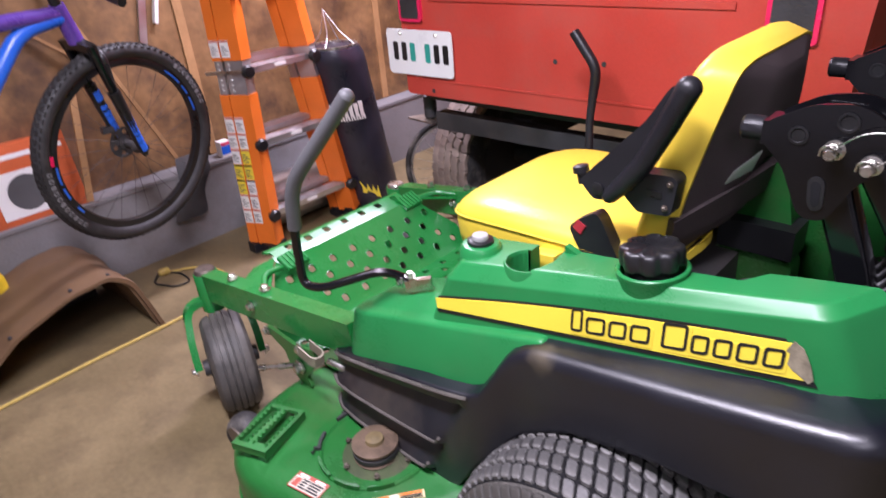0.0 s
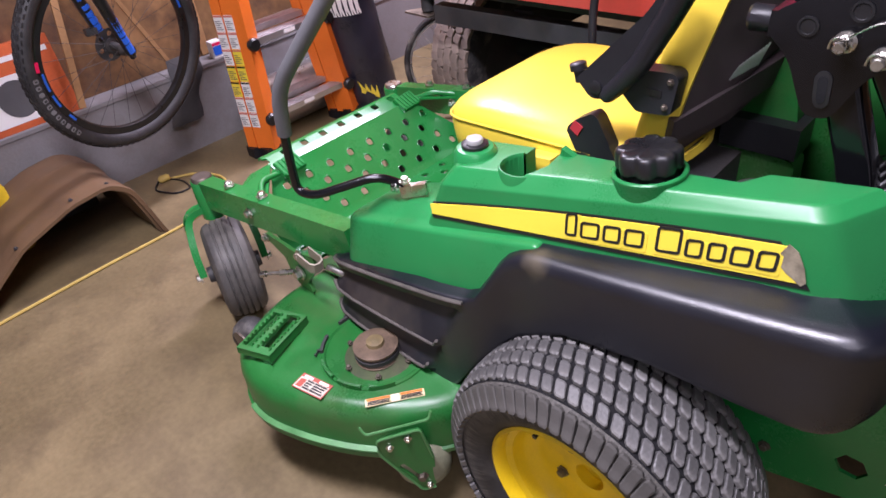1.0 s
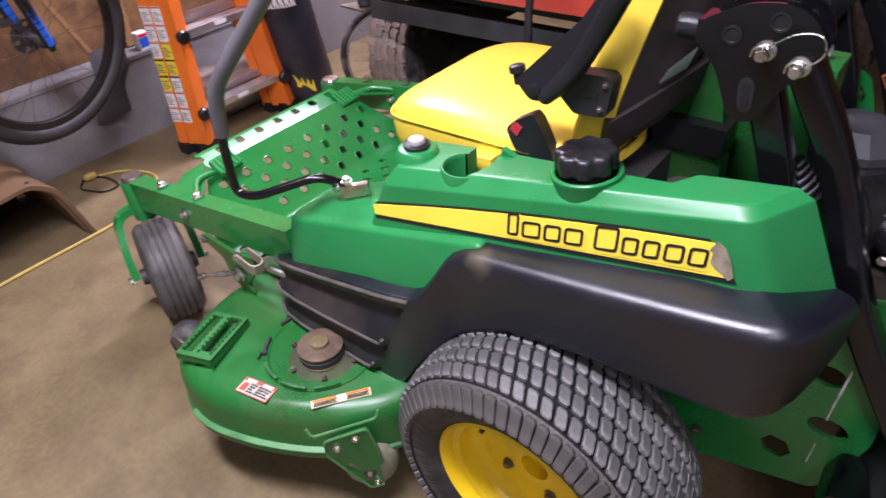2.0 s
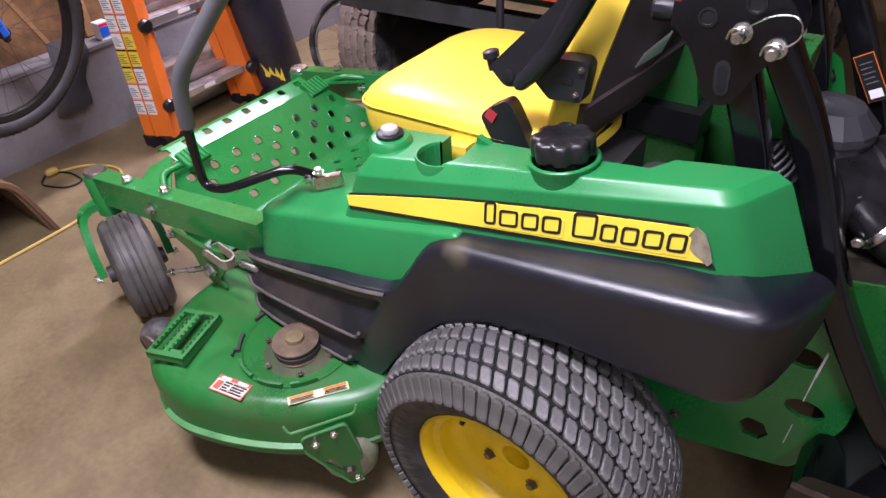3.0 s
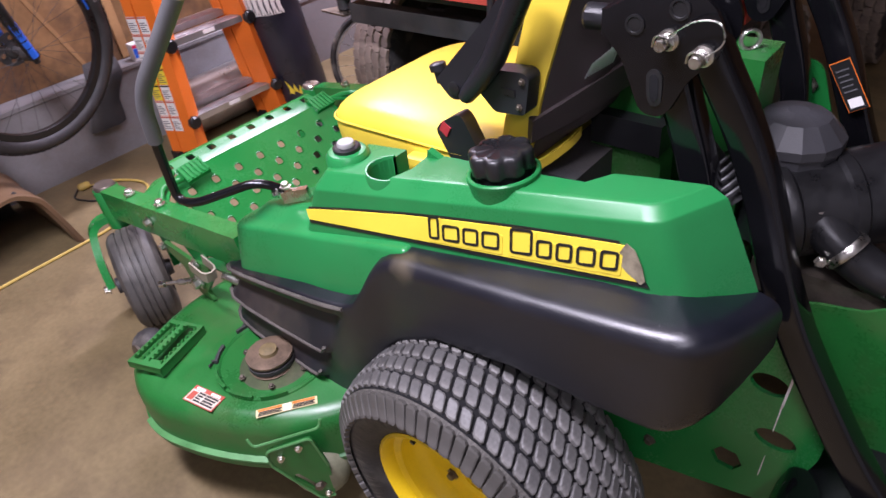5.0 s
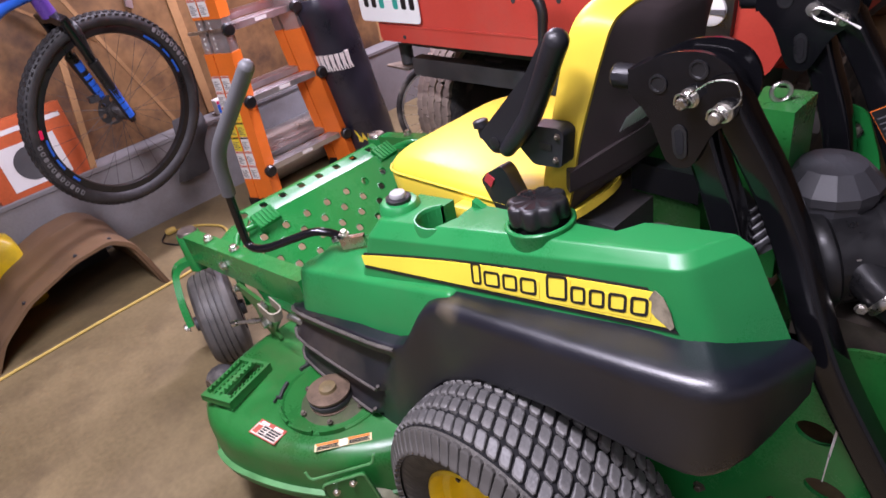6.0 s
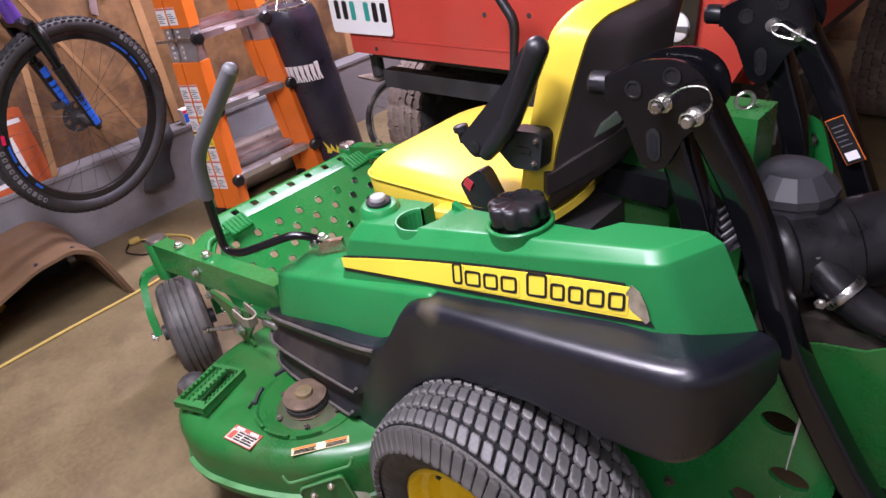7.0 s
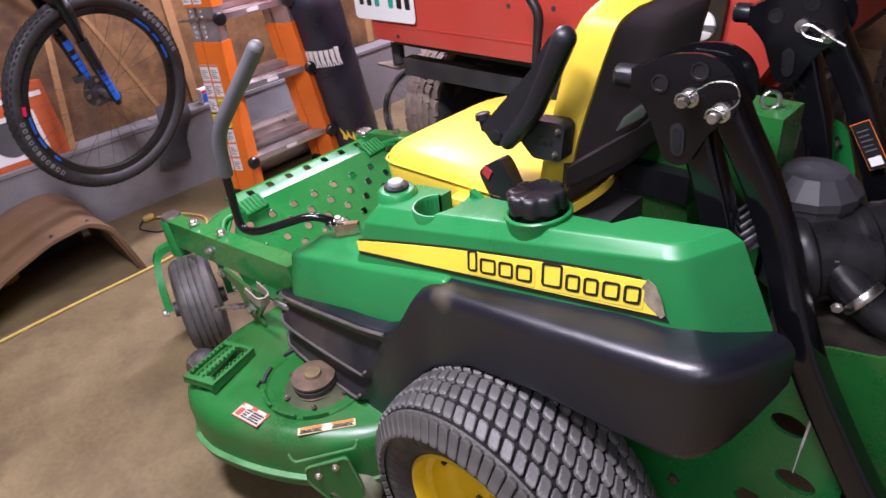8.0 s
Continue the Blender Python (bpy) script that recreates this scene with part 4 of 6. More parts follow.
part("far_wing", prism(rounded([(0.33, 0.70), (0.44, 0.70), (0.42, 0.80), (0.39, 0.88), (0.368, 0.893), (0.33, 0.893)], 0.015), "y", MID + 0.25, MID + 0.256, 0.002), GREEN, mower)
bolt((0.371, MID + 0.249, 0.847), (0, -1, 0), 0.012, mower)
part("pump", lathe([(0.04, 0), (0.045, 0.01), (0.045, 0.05), (0.03, 0.06), (0.03, 0.09), (0, 0.09)], 20, Matrix.Translation((0.2, MID - 0.12, 0.69))), DARK, mower)

# dark panel added where the gap behind the seat lies in shade
part("seat_gap_panel", box(0.03, 0.3, 0.455, 0.465, 0.62, 0.93, 0.003), DARK_GREEN, mower, "dark green panel added behind the seat gap, dark for shade")
# dark blocks added to fill the shade under the seat
part("seat_shade_block", box(-0.22, 0.14, 0.22, MID + 0.17, 0.66, 0.79, 0.012), DARK, mower)
part("seat_shade_block", box(0.14, 0.28, 0.24, 0.35, 0.66, 0.72, 0.01), DARK, mower)
# engine
engine = part("engine", prism(rounded([(0.40, 0.56), (0.72, 0.60), (0.72, 0.66), (0.42, 0.64)], 0.008), "y", 0.29, MID + 0.2, 0.006), DARK, mower, "dark engine with a black air cleaner")
part("engine_block", box(0.42, 0.72, 0.29, MID + 0.18, 0.62, 0.70, 0.015), DULL_STEEL, engine, "rusty brown engine cover")
CAP_GREY = material("cap_plastic", (0.042, 0.042, 0.047), 0.45, vary=0.15, scale=14, fine=300, bump=0.08)


def polygon(r, z, k=14):
    return [(0.416 + r * math.cos(2 * math.pi * (i + 0.5) / k), 0.378 + r * math.sin(2 * math.pi * (i + 0.5) / k), z) for i in range(k)]


part("intake_cap", loft([polygon(0.068, 0.83), polygon(0.07, 0.864), polygon(0.0725, 0.866), polygon(0.0725, 0.88), polygon(0.046, 0.908), polygon(0.015, 0.915)]), CAP_GREY, engine, "faceted dark grey intake cap", smooth=0)
part("intake_neck", lathe([(0.055, 0.70), (0.055, 0.835), (0.062, 0.84), (0.062, 0.855)], 28, Matrix.Translation((0.416, 0.378, 0))), BLACK_PLASTIC, engine)
m = pointing((0.44, 0.30, 0.76), (0.95, 0.3, 0.05))
part("air_cleaner", lathe([(0.03, -0.03), (0.075, -0.025), (0.082, -0.015), (0.082, 0.0), (0.075, 0.006), (0.075, 0.07), (0.08, 0.075), (0.08, 0.09), (0.075, 0.095), (0.075, 0.2), (0.06, 0.215), (0, 0.22)], 36, pointing((0.435, 0.325, 0.775), (0.75, 0.62, 0.12))), BLACK_GLOSS, engine)
elbow = [(0.455, 0.37, 0.812), (0.468, 0.318, 0.80), (0.515, 0.297, 0.77), (0.585, 0.30, 0.725), (0.7, 0.32, 0.70), (0.78, 0.34, 0.70)]
hose = part("intake_hose", tube(elbow, 0.03, 0.05, 18), BLACK_GLOSS, engine, "shiny black rubber intake hose")
part("elbow_cup", lathe([(0.032, 0), (0.045, 0.004), (0.048, 0.012), (0.043, 0.02), (0.032, 0.022)], 28, pointing((0.458, 0.352, 0.81), (0.2, -1, -0.12))), BLACK_GLOSS, engine)
part("hose_clamp", lathe([(0.0325, -0.007), (0.034, -0.005), (0.034, 0.005), (0.0325, 0.007), (0.0305, 0.007), (0.0305, -0.007)], 28, pointing((0.538, 0.2975, 0.756), (0.82, -0.12, -0.5)), ring=True), STEEL, hose, "bright steel hose clamp")
bolt((0.515, 0.265, 0.748), (0.2, -1, 0.2), 0.006, hose)
bolt((0.49, 0.295, 0.81), (0.5, -0.7, 0.5), 0.006, hose)
# ribbed hose behind the hood
for i in range(5):
    p = Vector((0.352 + 0.007 * i, 0.228 - 0.001 * i, 0.878 - 0.008 * i))
    part("hose_rib", lathe([(0.031 + 0.0022 * math.cos(a), 0.0022 * math.sin(a)) for a in (2 * math.pi * j / 6 for j in range(6))], 22, pointing(p, (0.7, 0, -0.7)), ring=True), GREY_PLASTIC, engine)
part("ribbed_hose", lathe([(0.024, -0.03), (0.024, 0.06)], 20, pointing((0.352, 0.228, 0.878), (0.7, 0, -0.7))), DARK, engine)

# deck
RUSTY = material("rusty_iron", (0.16, 0.11, 0.075), 0.6, 0.4, vary=0.4, scale=25, fine=200, bump=0.2, dirt=(0.11, 0.08, 0.05), dirt_amount=0.6, dirt_scale=12)
half = [(-0.80, 0.38), (-0.79, -0.18), (-0.72, -0.345), (-0.58, -0.385), (-0.42, -0.34), (-0.28, -0.265), (-0.17, -0.155), (-0.12, 0.0), (-0.12, 0.38)]
deck_corners = half[1:-1] + [(x, 2 * MID - y) for x, y in half[1:-1][::-1]]
deck_plan = rounded(deck_corners, 0.09, 6)
level = lambda z: (lambda x: z)
deck = part("deck", plan_loft([(-0.006, level(0.188)), (-0.006, level(0.2)), (0.0, level(0.204)), (0.001, level(0.285)), (0.006, level(0.308)), (0.018, level(0.323)), (0.04, level(0.33))], deck_corners, 0.09, 6), DARK_GREEN, mower, "green steel mowing deck, scuffed and dusty", smooth=35)
# the pale bead along the skirt
rim_pts = [Vector((x, y, 0.217)) for x, y in deck_plan if y < -0.19 and x > -0.63]
order = sorted(rim_pts, key=lambda p: p.x)
bead = [p for i, p in enumerate(order) if i == 0 or (p - order[i - 1]).length > 0.008]
SKIRT = material("pale_green", (0.075, 0.225, 0.075), 0.4, vary=0.2, scale=20, fine=200, bump=0.03)
part("skirt_bead", sweep([p + Vector((0.002, -0.004, 0)) for p in bead], [(-0.008, -0.003), (0.008, -0.004), (0.008, 0.001), (-0.008, 0.005)]), SKIRT, deck, "pale green bead")
# spindle housing, pulley and the ridge round it
part("spindle_ridge", lathe([(0.134, 0.328), (0.131, 0.3335), (0.125, 0.3345), (0.121, 0.331), (0.121, 0.328)], 48, Matrix.Translation((-0.425, -0.125, 0)), ring=True), DARK_GREEN, deck)
part("spindle_cone", lathe([(0.085, 0.329), (0.075, 0.333), (0.062, 0.344), (0.055, 0.35), (0, 0.35)], 40, Matrix.Translation((-0.405, -0.135, 0))), material("caked_dirt", (0.045, 0.06, 0.025), 0.8, vary=0.4, scale=14, fine=120, bump=0.4, dirt=(0.16, 0.12, 0.08), dirt_amount=0.7), deck, "dusty brown spindle housing")
pulley = part("pulley", lathe([(0.05, 0.35), (0.062, 0.352), (0.066, 0.358), (0.05, 0.366), (0.048, 0.374), (0.066, 0.384), (0.066, 0.389), (0.05, 0.391), (0.02, 0.391), (0.018, 0.4), (0, 0.4)], 40, Matrix.Translation((-0.396, -0.148, -0.012)) @ Matrix.Diagonal((0.78, 0.78, 1, 1))), RUSTY, deck, "brown rusty drive pulley")
part("belt", lathe([(0.056, 0.364), (0.066, 0.366), (0.066, 0.376), (0.056, 0.378)], 40, Matrix.Translation((-0.396, -0.148, -0.012)) @ Matrix.Diagonal((0.78, 0.78, 1, 1)), ring=True), DARK, pulley)
part("hub_nut", lathe([(0.024, 0.39), (0.022, 0.40), (0.012, 0.403), (0, 0.404)], 12, Matrix.Translation((-0.396, -0.148, -0.012)) @ Matrix.Diagonal((0.9, 0.9, 1, 1))), material("dusty_hub", (0.15, 0.11, 0.05), 0.7, vary=0.3, scale=40, fine=200, bump=0.2), pulley)
for i in range(6):
    a = 2 * math.pi * i / 6 + 0.3
    bolt((-0.405 + 0.078 * math.cos(a), -0.138 + 0.078 * math.sin(a), 0.338), (0, 0, 1), 0.005, deck, DULL_STEEL)
# folded tabs of the belt cover
for a0, a1 in ((160, 184), (205, 228), (240, 268), (276, 302), (310, 335)):
    pts = [Vector((-0.425 + 0.129 * math.cos(radians(a0 + (a1 - a0) * k / 6)), -0.125 + 0.129 * math.sin(radians(a0 + (a1 - a0) * k / 6)), 0.337)) for k in range(7)]
    part("cover_lip", sweep(pts, [(-0.003, -0.006), (0.004, -0.006), (0.004, 0.006), (-0.003, 0.006)]), DARK if a0 in (160, 205) else DARK_GREEN, deck)
for a0, turn in ((172, 20), (226, -35)):
    c = Vector((-0.425 + 0.135 * math.cos(radians(a0)), -0.125 + 0.135 * math.sin(radians(a0)), 0.336))
    tab = [(0.75 * u, 0.75 * v) for u, v in ((-0.022, 0.004), (-0.006, 0.002), (-0.002, 0.012), (0.006, 0.001), (0.02, 0.005), (0.021, -0.002), (0.003, -0.004), (-0.004, 0.003), (-0.021, -0.002))]
    part("bent_tab", prism(tab, "z", -0.003, 0.004, 0), DARK, deck).matrix_basis = Matrix.Translation(c) @ Matrix.Rotation(radians(turn + a0 - 90), 4, "Z")
# stickers
SIGN_RED = material("sign_red", (0.36, 0.07, 0.045), 0.45, vary=0.1, bump=0.0)

DUSTY_WHITE = material("dusty_white_print", (0.5, 0.46, 0.38), 0.6, vary=0.3, scale=60, fine=300, bump=0.0)


def sticker(parent, centre, turn, w, h, border, bars, label):
    m = Matrix.Translation(centre) @ Matrix.Rotation(radians(turn), 4, "Z")
    ob = part("sticker", box(-w, w, -h, h, 0, 0.0012, 0, m), border, parent, label)
    part("sticker_ground", box(-w * 0.94, w * 0.94, -h * 0.9, h * 0.5, 0.0012, 0.002, 0, m), DUSTY_WHITE, ob)
    part("header_bar", box(-w * 0.8, -w * 0.25, h * 0.58, h * 0.86, 0.0012, 0.002, 0, m), WHITE, ob)
    part("header_bar", box(w * 0.2, w * 0.8, h * 0.58, h * 0.86, 0.0012, 0.002, 0, m), WHITE, ob)
    part("picture_block", box(-w * 0.85, -w * 0.5, -h * 0.75, h * 0.3, 0.002, 0.0026, 0, m), SIGN_RED, ob)
    for i in range(bars):
        y = h * (0.4 - 1.25 * i / bars)
        for x0, x1 in ((-0.42, 0.02), (0.08, 0.88)):
            part("print_bar", box(x0 * w, (x1 - 0.06 * (i % 3)) * w, y - h * 0.2, y, 0.002, 0.0026, 0, m), BLACK_DECAL, ob, smooth=0)
    return ob


sticker(deck, (-0.451, -0.297, 0.3312), 11, 0.043, 0.0215, SIGN_RED, 4, "white and red warning sticker")
m0 = Matrix.Translation((-0.281, -0.205, 0.331)) @ Matrix.Rotation(radians(53), 4, "Z")
PALE = material("pale_label", (0.62, 0.52, 0.3), 0.45, vary=0.06, bump=0.0)
lab = part("sticker", box(-0.064, 0.064, -0.0105, 0.0105, 0, 0.0012, 0, m0), PALE, deck, "pale yellow warning strip")
for x0, x1 in ((-0.06, -0.01), (0.012, 0.06)):
    part("header_bar", box(x0, x1, 0.004, 0.009, 0.0012, 0.002, 0, m0), ORANGE, lab)
    for i in range(3):
        part("print_bar", box(x0 + 0.001 * i, x1 - 0.003 * (i % 2), -0.0085 + 0.004 * i, -0.0058 + 0.004 * i, 0.0012, 0.002, 0, m0), BLACK_DECAL, lab)
part("picture_block", box(-0.007, 0.009, -0.009, 0.008, 0.0012, 0.002, 0, m0), WHITE, lab)

# toothed step on the deck
m = Matrix.Translation((-0.645, -0.262, 0.355)) @ Matrix.Rotation(radians(20), 4, "Z") @ Matrix.Rotation(radians(-4), 4, "X") @ Matrix.Diagonal((0.94, 0.9, 1, 1))
bm = cut(box(-0.05, 0.05, -0.085, 0.085, -0.004, 0.004, 0.0015), box(-0.038, -0.018, -0.07, 0.07, -0.03, 0.03), box(0.006, 0.036, -0.06, 0.075, -0.03, 0.03))
bmesh.ops.transform(bm, matrix=m, verts=bm.verts)
step = part("deck_step", bm, DARK_GREEN, deck, "green toothed steel step")
for x in (-0.041, -0.015, 0.003, 0.039):
    teeth = bmesh.new()
    for i in range(9):
        y = -0.064 + 0.016 * i
        loft([[m @ Vector((x - 0.002, y - 0.006, 0.004)), m @ Vector((x + 0.002, y - 0.006, 0.004)), m @ Vector((x + 0.002, y + 0.006, 0.004)), m @ Vector((x - 0.002, y + 0.006, 0.004))], [m @ Vector((x - 0.002, y - 0.0005, 0.0105)), m @ Vector((x + 0.002, y - 0.0005, 0.0105)), m @ Vector((x + 0.002, y + 0.0005, 0.0105)), m @ Vector((x - 0.002, y + 0.0005, 0.0105))]], bm=teeth)
    part("teeth", teeth, DARK_GREEN, step, smooth=0)
part("step_skirt", box(-0.05, 0.05, -0.085, -0.081, -0.014, 0.0, 0.001, m), DARK_GREEN, step)
part("step_skirt", box(0.046, 0.05, -0.085, 0.085, -0.02, 0.0, 0.001, m), DARK_GREEN, step)

# gauge wheels of the deck
def deck_wheel(at, way, r, w, mat, label):
    wheel = part("gauge_wheel", lathe([(0.012, -w), (r * 0.55, -w), (r * 0.8, -w * 0.85), (r * 0.95, -w * 0.5), (r, 0), (r * 0.95, w * 0.5), (r * 0.8, w * 0.85), (r * 0.55, w), (0.012, w)], 30, pointing(at, way), ring=True), mat, deck, label)
    bolt(Vector(at) - Vector(way).normalized() * 0 + Vector(way).normalized() * w, way, 0.01, wheel, DULL_STEEL)
    return wheel


ROLLER = material("dusty_roller", (0.2, 0.2, 0.13), 0.6, vary=0.3, scale=20, fine=120, bump=0.2, dirt=(0.3, 0.28, 0.16), dirt_amount=0.7, dirt_scale=12)
deck_wheel((-0.80, -0.25, 0.235), (0.25, -0.97, 0), 0.062, 0.035, TYRE_SIDE, "grey rubber gauge wheel")
part("wheel_bracket", prism(rounded([(-0.82, 0.27), (-0.79, 0.295), (-0.75, 0.295), (-0.76, 0.215), (-0.79, 0.22)], 0.012), "y", -0.295, -0.29, 0.001), DULL_STEEL, deck)
deck_wheel((-0.228, -0.2, 0.16), (0.66, -0.75, 0), 0.064, 0.04, ROLLER, "pale dusty plastic gauge wheel")
m = Matrix.Translation((-0.255, -0.245, 0.0)) @ Matrix.Rotation(radians(50), 4, "Z")
outl = rounded([(-0.035, 0.305), (0.06, 0.318), (0.078, 0.22), (0.072, 0.118), (0.042, 0.108), (-0.035, 0.255)], 0.012)
bm = prism(outl, "y", -0.035, -0.028)
slot = prism(rounded([(-0.002, 0.205), (0.04, 0.14), (0.05, 0.15), (0.01, 0.215)], 0.008), "y", -0.06, 0.0)
bm = cut(bm, slot)
bmesh.ops.transform(bm, matrix=m, verts=bm.verts)
arm_b = part("wheel_bracket", bm, DARK_GREEN, deck, "green bracket with pale edges", smooth=30)
edge = [m @ Vector((x, -0.036, z)) for x, z in ((0.071, 0.116), (0.042, 0.11), (-0.034, 0.256), (-0.034, 0.303), (0.058, 0.318), (0.076, 0.22))]
part("pale_edge", tube(edge, 0.003, 0.012, 6), SKIRT, arm_b)
for x, z in ((0.03, 0.295), (0.058, 0.128), (-0.01, 0.275)):
    bolt(m @ Vector((x, -0.036, z)), m.to_3x3() @ Vector((0, -1, 0)), 0.006, arm_b)
part("pale_edge", tube([m @ Vector(p) for p in ((-0.062, -0.025, 0.34), (-0.054, -0.033, 0.322), (0.08, -0.026, 0.332), (0.086, -0.022, 0.352))], 0.003, 0.01, 6), SKIRT, deck)

CASTER_RUBBER = material("caster_rubber", (0.062, 0.058, 0.054), 0.6, vary=0.3, scale=12, fine=160, bump=0.2, dirt=(0.17, 0.15, 0.13), dirt_amount=0.55, dirt_scale=10)
# front frame and casters
CASTER_X = -1.325
for s in (-1, 1):
    y = MID + s * 0.42
    rail = part("frame_rail", bevelled(sweep([Vector((-1.28, y, 0.411)), Vector((-0.54, y, 0.531))], [(-0.025, -0.045), (0.025, -0.045), (0.025, 0.045), (-0.025, 0.045)]), 0.006), GREEN, mower, "green square steel frame rail")
    tube_c = part("caster_tube", lathe([(0.037, 0.312), (0.038, 0.44), (0.036, 0.443), (0.0, 0.443)], 28, Matrix.Translation((CASTER_X, MID + s * 0.415, 0))), GREEN, mower)
    part("pivot_cap", lathe([(0.033, 0.44), (0.033, 0.45), (0.028, 0.456), (0, 0.458)], 28, Matrix.Translation((CASTER_X, MID + s * 0.415, 0))), STEEL if s > 0 else DULL_STEEL, tube_c, "round metal pivot cap")
    for x, z, way in ((-1.13, 0.487, (0, 0, 1)), (-0.945, 0.515, (0, 0, 1))):
        bolt((x, y, z), way, 0.011, rail)
    bolt((-0.995, y - 0.026, 0.458), (0, -1, 0), 0.011, rail)
    # swivelled fork and wheel
    turn = radians(-20)
    trail = Vector((math.cos(turn), math.sin(turn), 0))
    cross = Vector((-trail.y, trail.x, 0))
    hub = Vector((CASTER_X, MID + s * 0.415, 0.165)) + trail * 0.105
    fork = part("caster_fork", sweep(smooth_path([hub + cross * 0.1, hub + cross * 0.1 + Vector((0, 0, 0.08)) - trail * 0.03, Vector((CASTER_X, MID + s * 0.415, 0.345)) + cross * 0.085, Vector((CASTER_X, MID + s * 0.415, 0.345)) - cross * 0.085, hub - cross * 0.1 + Vector((0, 0, 0.08)) - trail * 0.03, hub - cross * 0.1], 0.05, 5), [(-0.011, -0.018), (0.011, -0.018), (0.011, 0.018), (-0.011, 0.018)], trail), GREEN, mower, "green steel caster fork")
    cw = part("caster_wheel", lathe([(0.075, -0.0609), (0.11, -0.0661), (0.14, -0.0626), (0.154, -0.0522), (0.1595, -0.0391), (0.1595, -0.0331), (0.155, -0.0313), (0.155, -0.0278), (0.163, -0.0261), (0.164, -0.0122), (0.159, -0.0104), (0.159, -0.008), (0.165, -0.006), (0.165, 0.006), (0.159, 0.008), (0.159, 0.0104), (0.164, 0.0122), (0.163, 0.0261), (0.155, 0.0278), (0.155, 0.0313), (0.1595, 0.0331), (0.1595, 0.0391), (0.154, 0.0522), (0.14, 0.0626), (0.11, 0.0661), (0.075, 0.0609)], 56, pointing(hub, cross), ring=True), CASTER_RUBBER, mower, "worn grey ribbed caster tyre", smooth=30)
    part("caster_rim", lathe([(0.078, -0.068), (0.06, -0.05), (0.03, -0.05), (0.025, -0.085), (0.025, 0.085), (0.03, 0.05), (0.06, 0.05), (0.078, 0.068)], 32, pointing(hub, cross)), DARK, cw)
    for d in (-1, 1):
        bolt(hub + cross * 0.106 * d, cross * d, 0.012, fork)

# foot platform
foot_z = lambda x: 0.445 - (x + 1.06) if x < -0.935 else 0.32 + 0.14 * min(0.14, x + 0.935)
side_y = lambda x: 0.12 - 0.135 * min(1, max(0, (x + 1.135) / 0.145))
cols = [(x, side_y(x), 2 * MID - side_y(x)) for x in (-1.1, -1.08, -1.05, -1.02, -0.99, -0.96, -0.942, -0.93, -0.90, -0.85, -0.79, -0.7, -0.6, -0.5)]
bm = loft([[(x, a, foot_z(x)), (x, b, foot_z(x)), (x, b, foot_z(x) - 0.006), (x, a, foot_z(x) - 0.006)] for x, a, b in cols])
hole_spots = []
for r_i, x in enumerate((-1.056, -1.025, -0.994, -0.963, -0.90, -0.85, -0.80, -0.75)):
    for c_i in range(-1, 9):
        y = 0.102 + 0.083 * c_i + (0.0415 if r_i % 2 else 0)
        if side_y(x) + 0.03 < y < 2 * MID - side_y(x) - 0.03:
            hole_spots.append(Matrix.Translation((x, y, foot_z(x) - (0.0 if x < -0.93 else 0.001))) @ Matrix.Rotation(radians(45 if x < -0.93 else -8 if x < -0.8 else 0), 4, "Y"))
punch = lambda: prism(rounded([(-0.0115, -0.0115), (0.0115, -0.0115), (0.0115, 0.0115), (-0.0115, 0.0115)], 0.0095, 3), "z", -0.03, 0.03)
holes = []
for spot in hole_spots:
    holes.append(punch())
    bmesh.ops.transform(holes[-1], matrix=spot, verts=holes[-1].verts)
bm = cut(bm, *holes)
platform = part("foot_platform", bm, GREEN, mower, "green foot platform, its front slope punched with square holes", smooth=25)
sq = lambda g: rounded([(-g, -g), (g, -g), (g, g), (-g, g)], g * 0.82, 3)
rim_mesh = mesh_of("hole_rim", loft([[(x, y, z) for x, y in sq(g)] for g, z in ((0.0148, 0.0), (0.0138, 0.0014), (0.0126, 0.0018), (0.0116, 0.0008), (0.0114, -0.005))], cap=False), GREEN, 50)
for spot in hole_spots:
    ob = new("hole_rim", rim_mesh)
    ob.parent = platform
    ob.matrix_basis = spot
bm = sweep([Vector((-1.10, 0.10, 0.477)), Vector((-1.10, 2 * MID - 0.10, 0.477))], [(0.0, 0.003), (-0.03, 0.013), (-0.062, 0.022), (-0.076, 0.023), (-0.086, 0.018), (-0.09, 0.008), (-0.086, 0.008), (-0.074, 0.017), (-0.062, 0.017), (0.0, -0.002)], (0, 0, 1))
slots = []
for i in range(8):
    slots.append(prism(rounded([(-0.013, -0.012), (0.013, -0.012), (0.013, 0.012), (-0.013, 0.012)], 0.007, 3), "z", -0.03, 0.03))
    bmesh.ops.transform(slots[-1], matrix=Matrix.Translation((-1.148, 0.362 + (i - 3.5) * 0.0752, 0.4935)), verts=slots[-1].verts)
part("platform_lip", cut(bm, *slots), GREEN, platform, "shiny folded front edge", smooth=60)
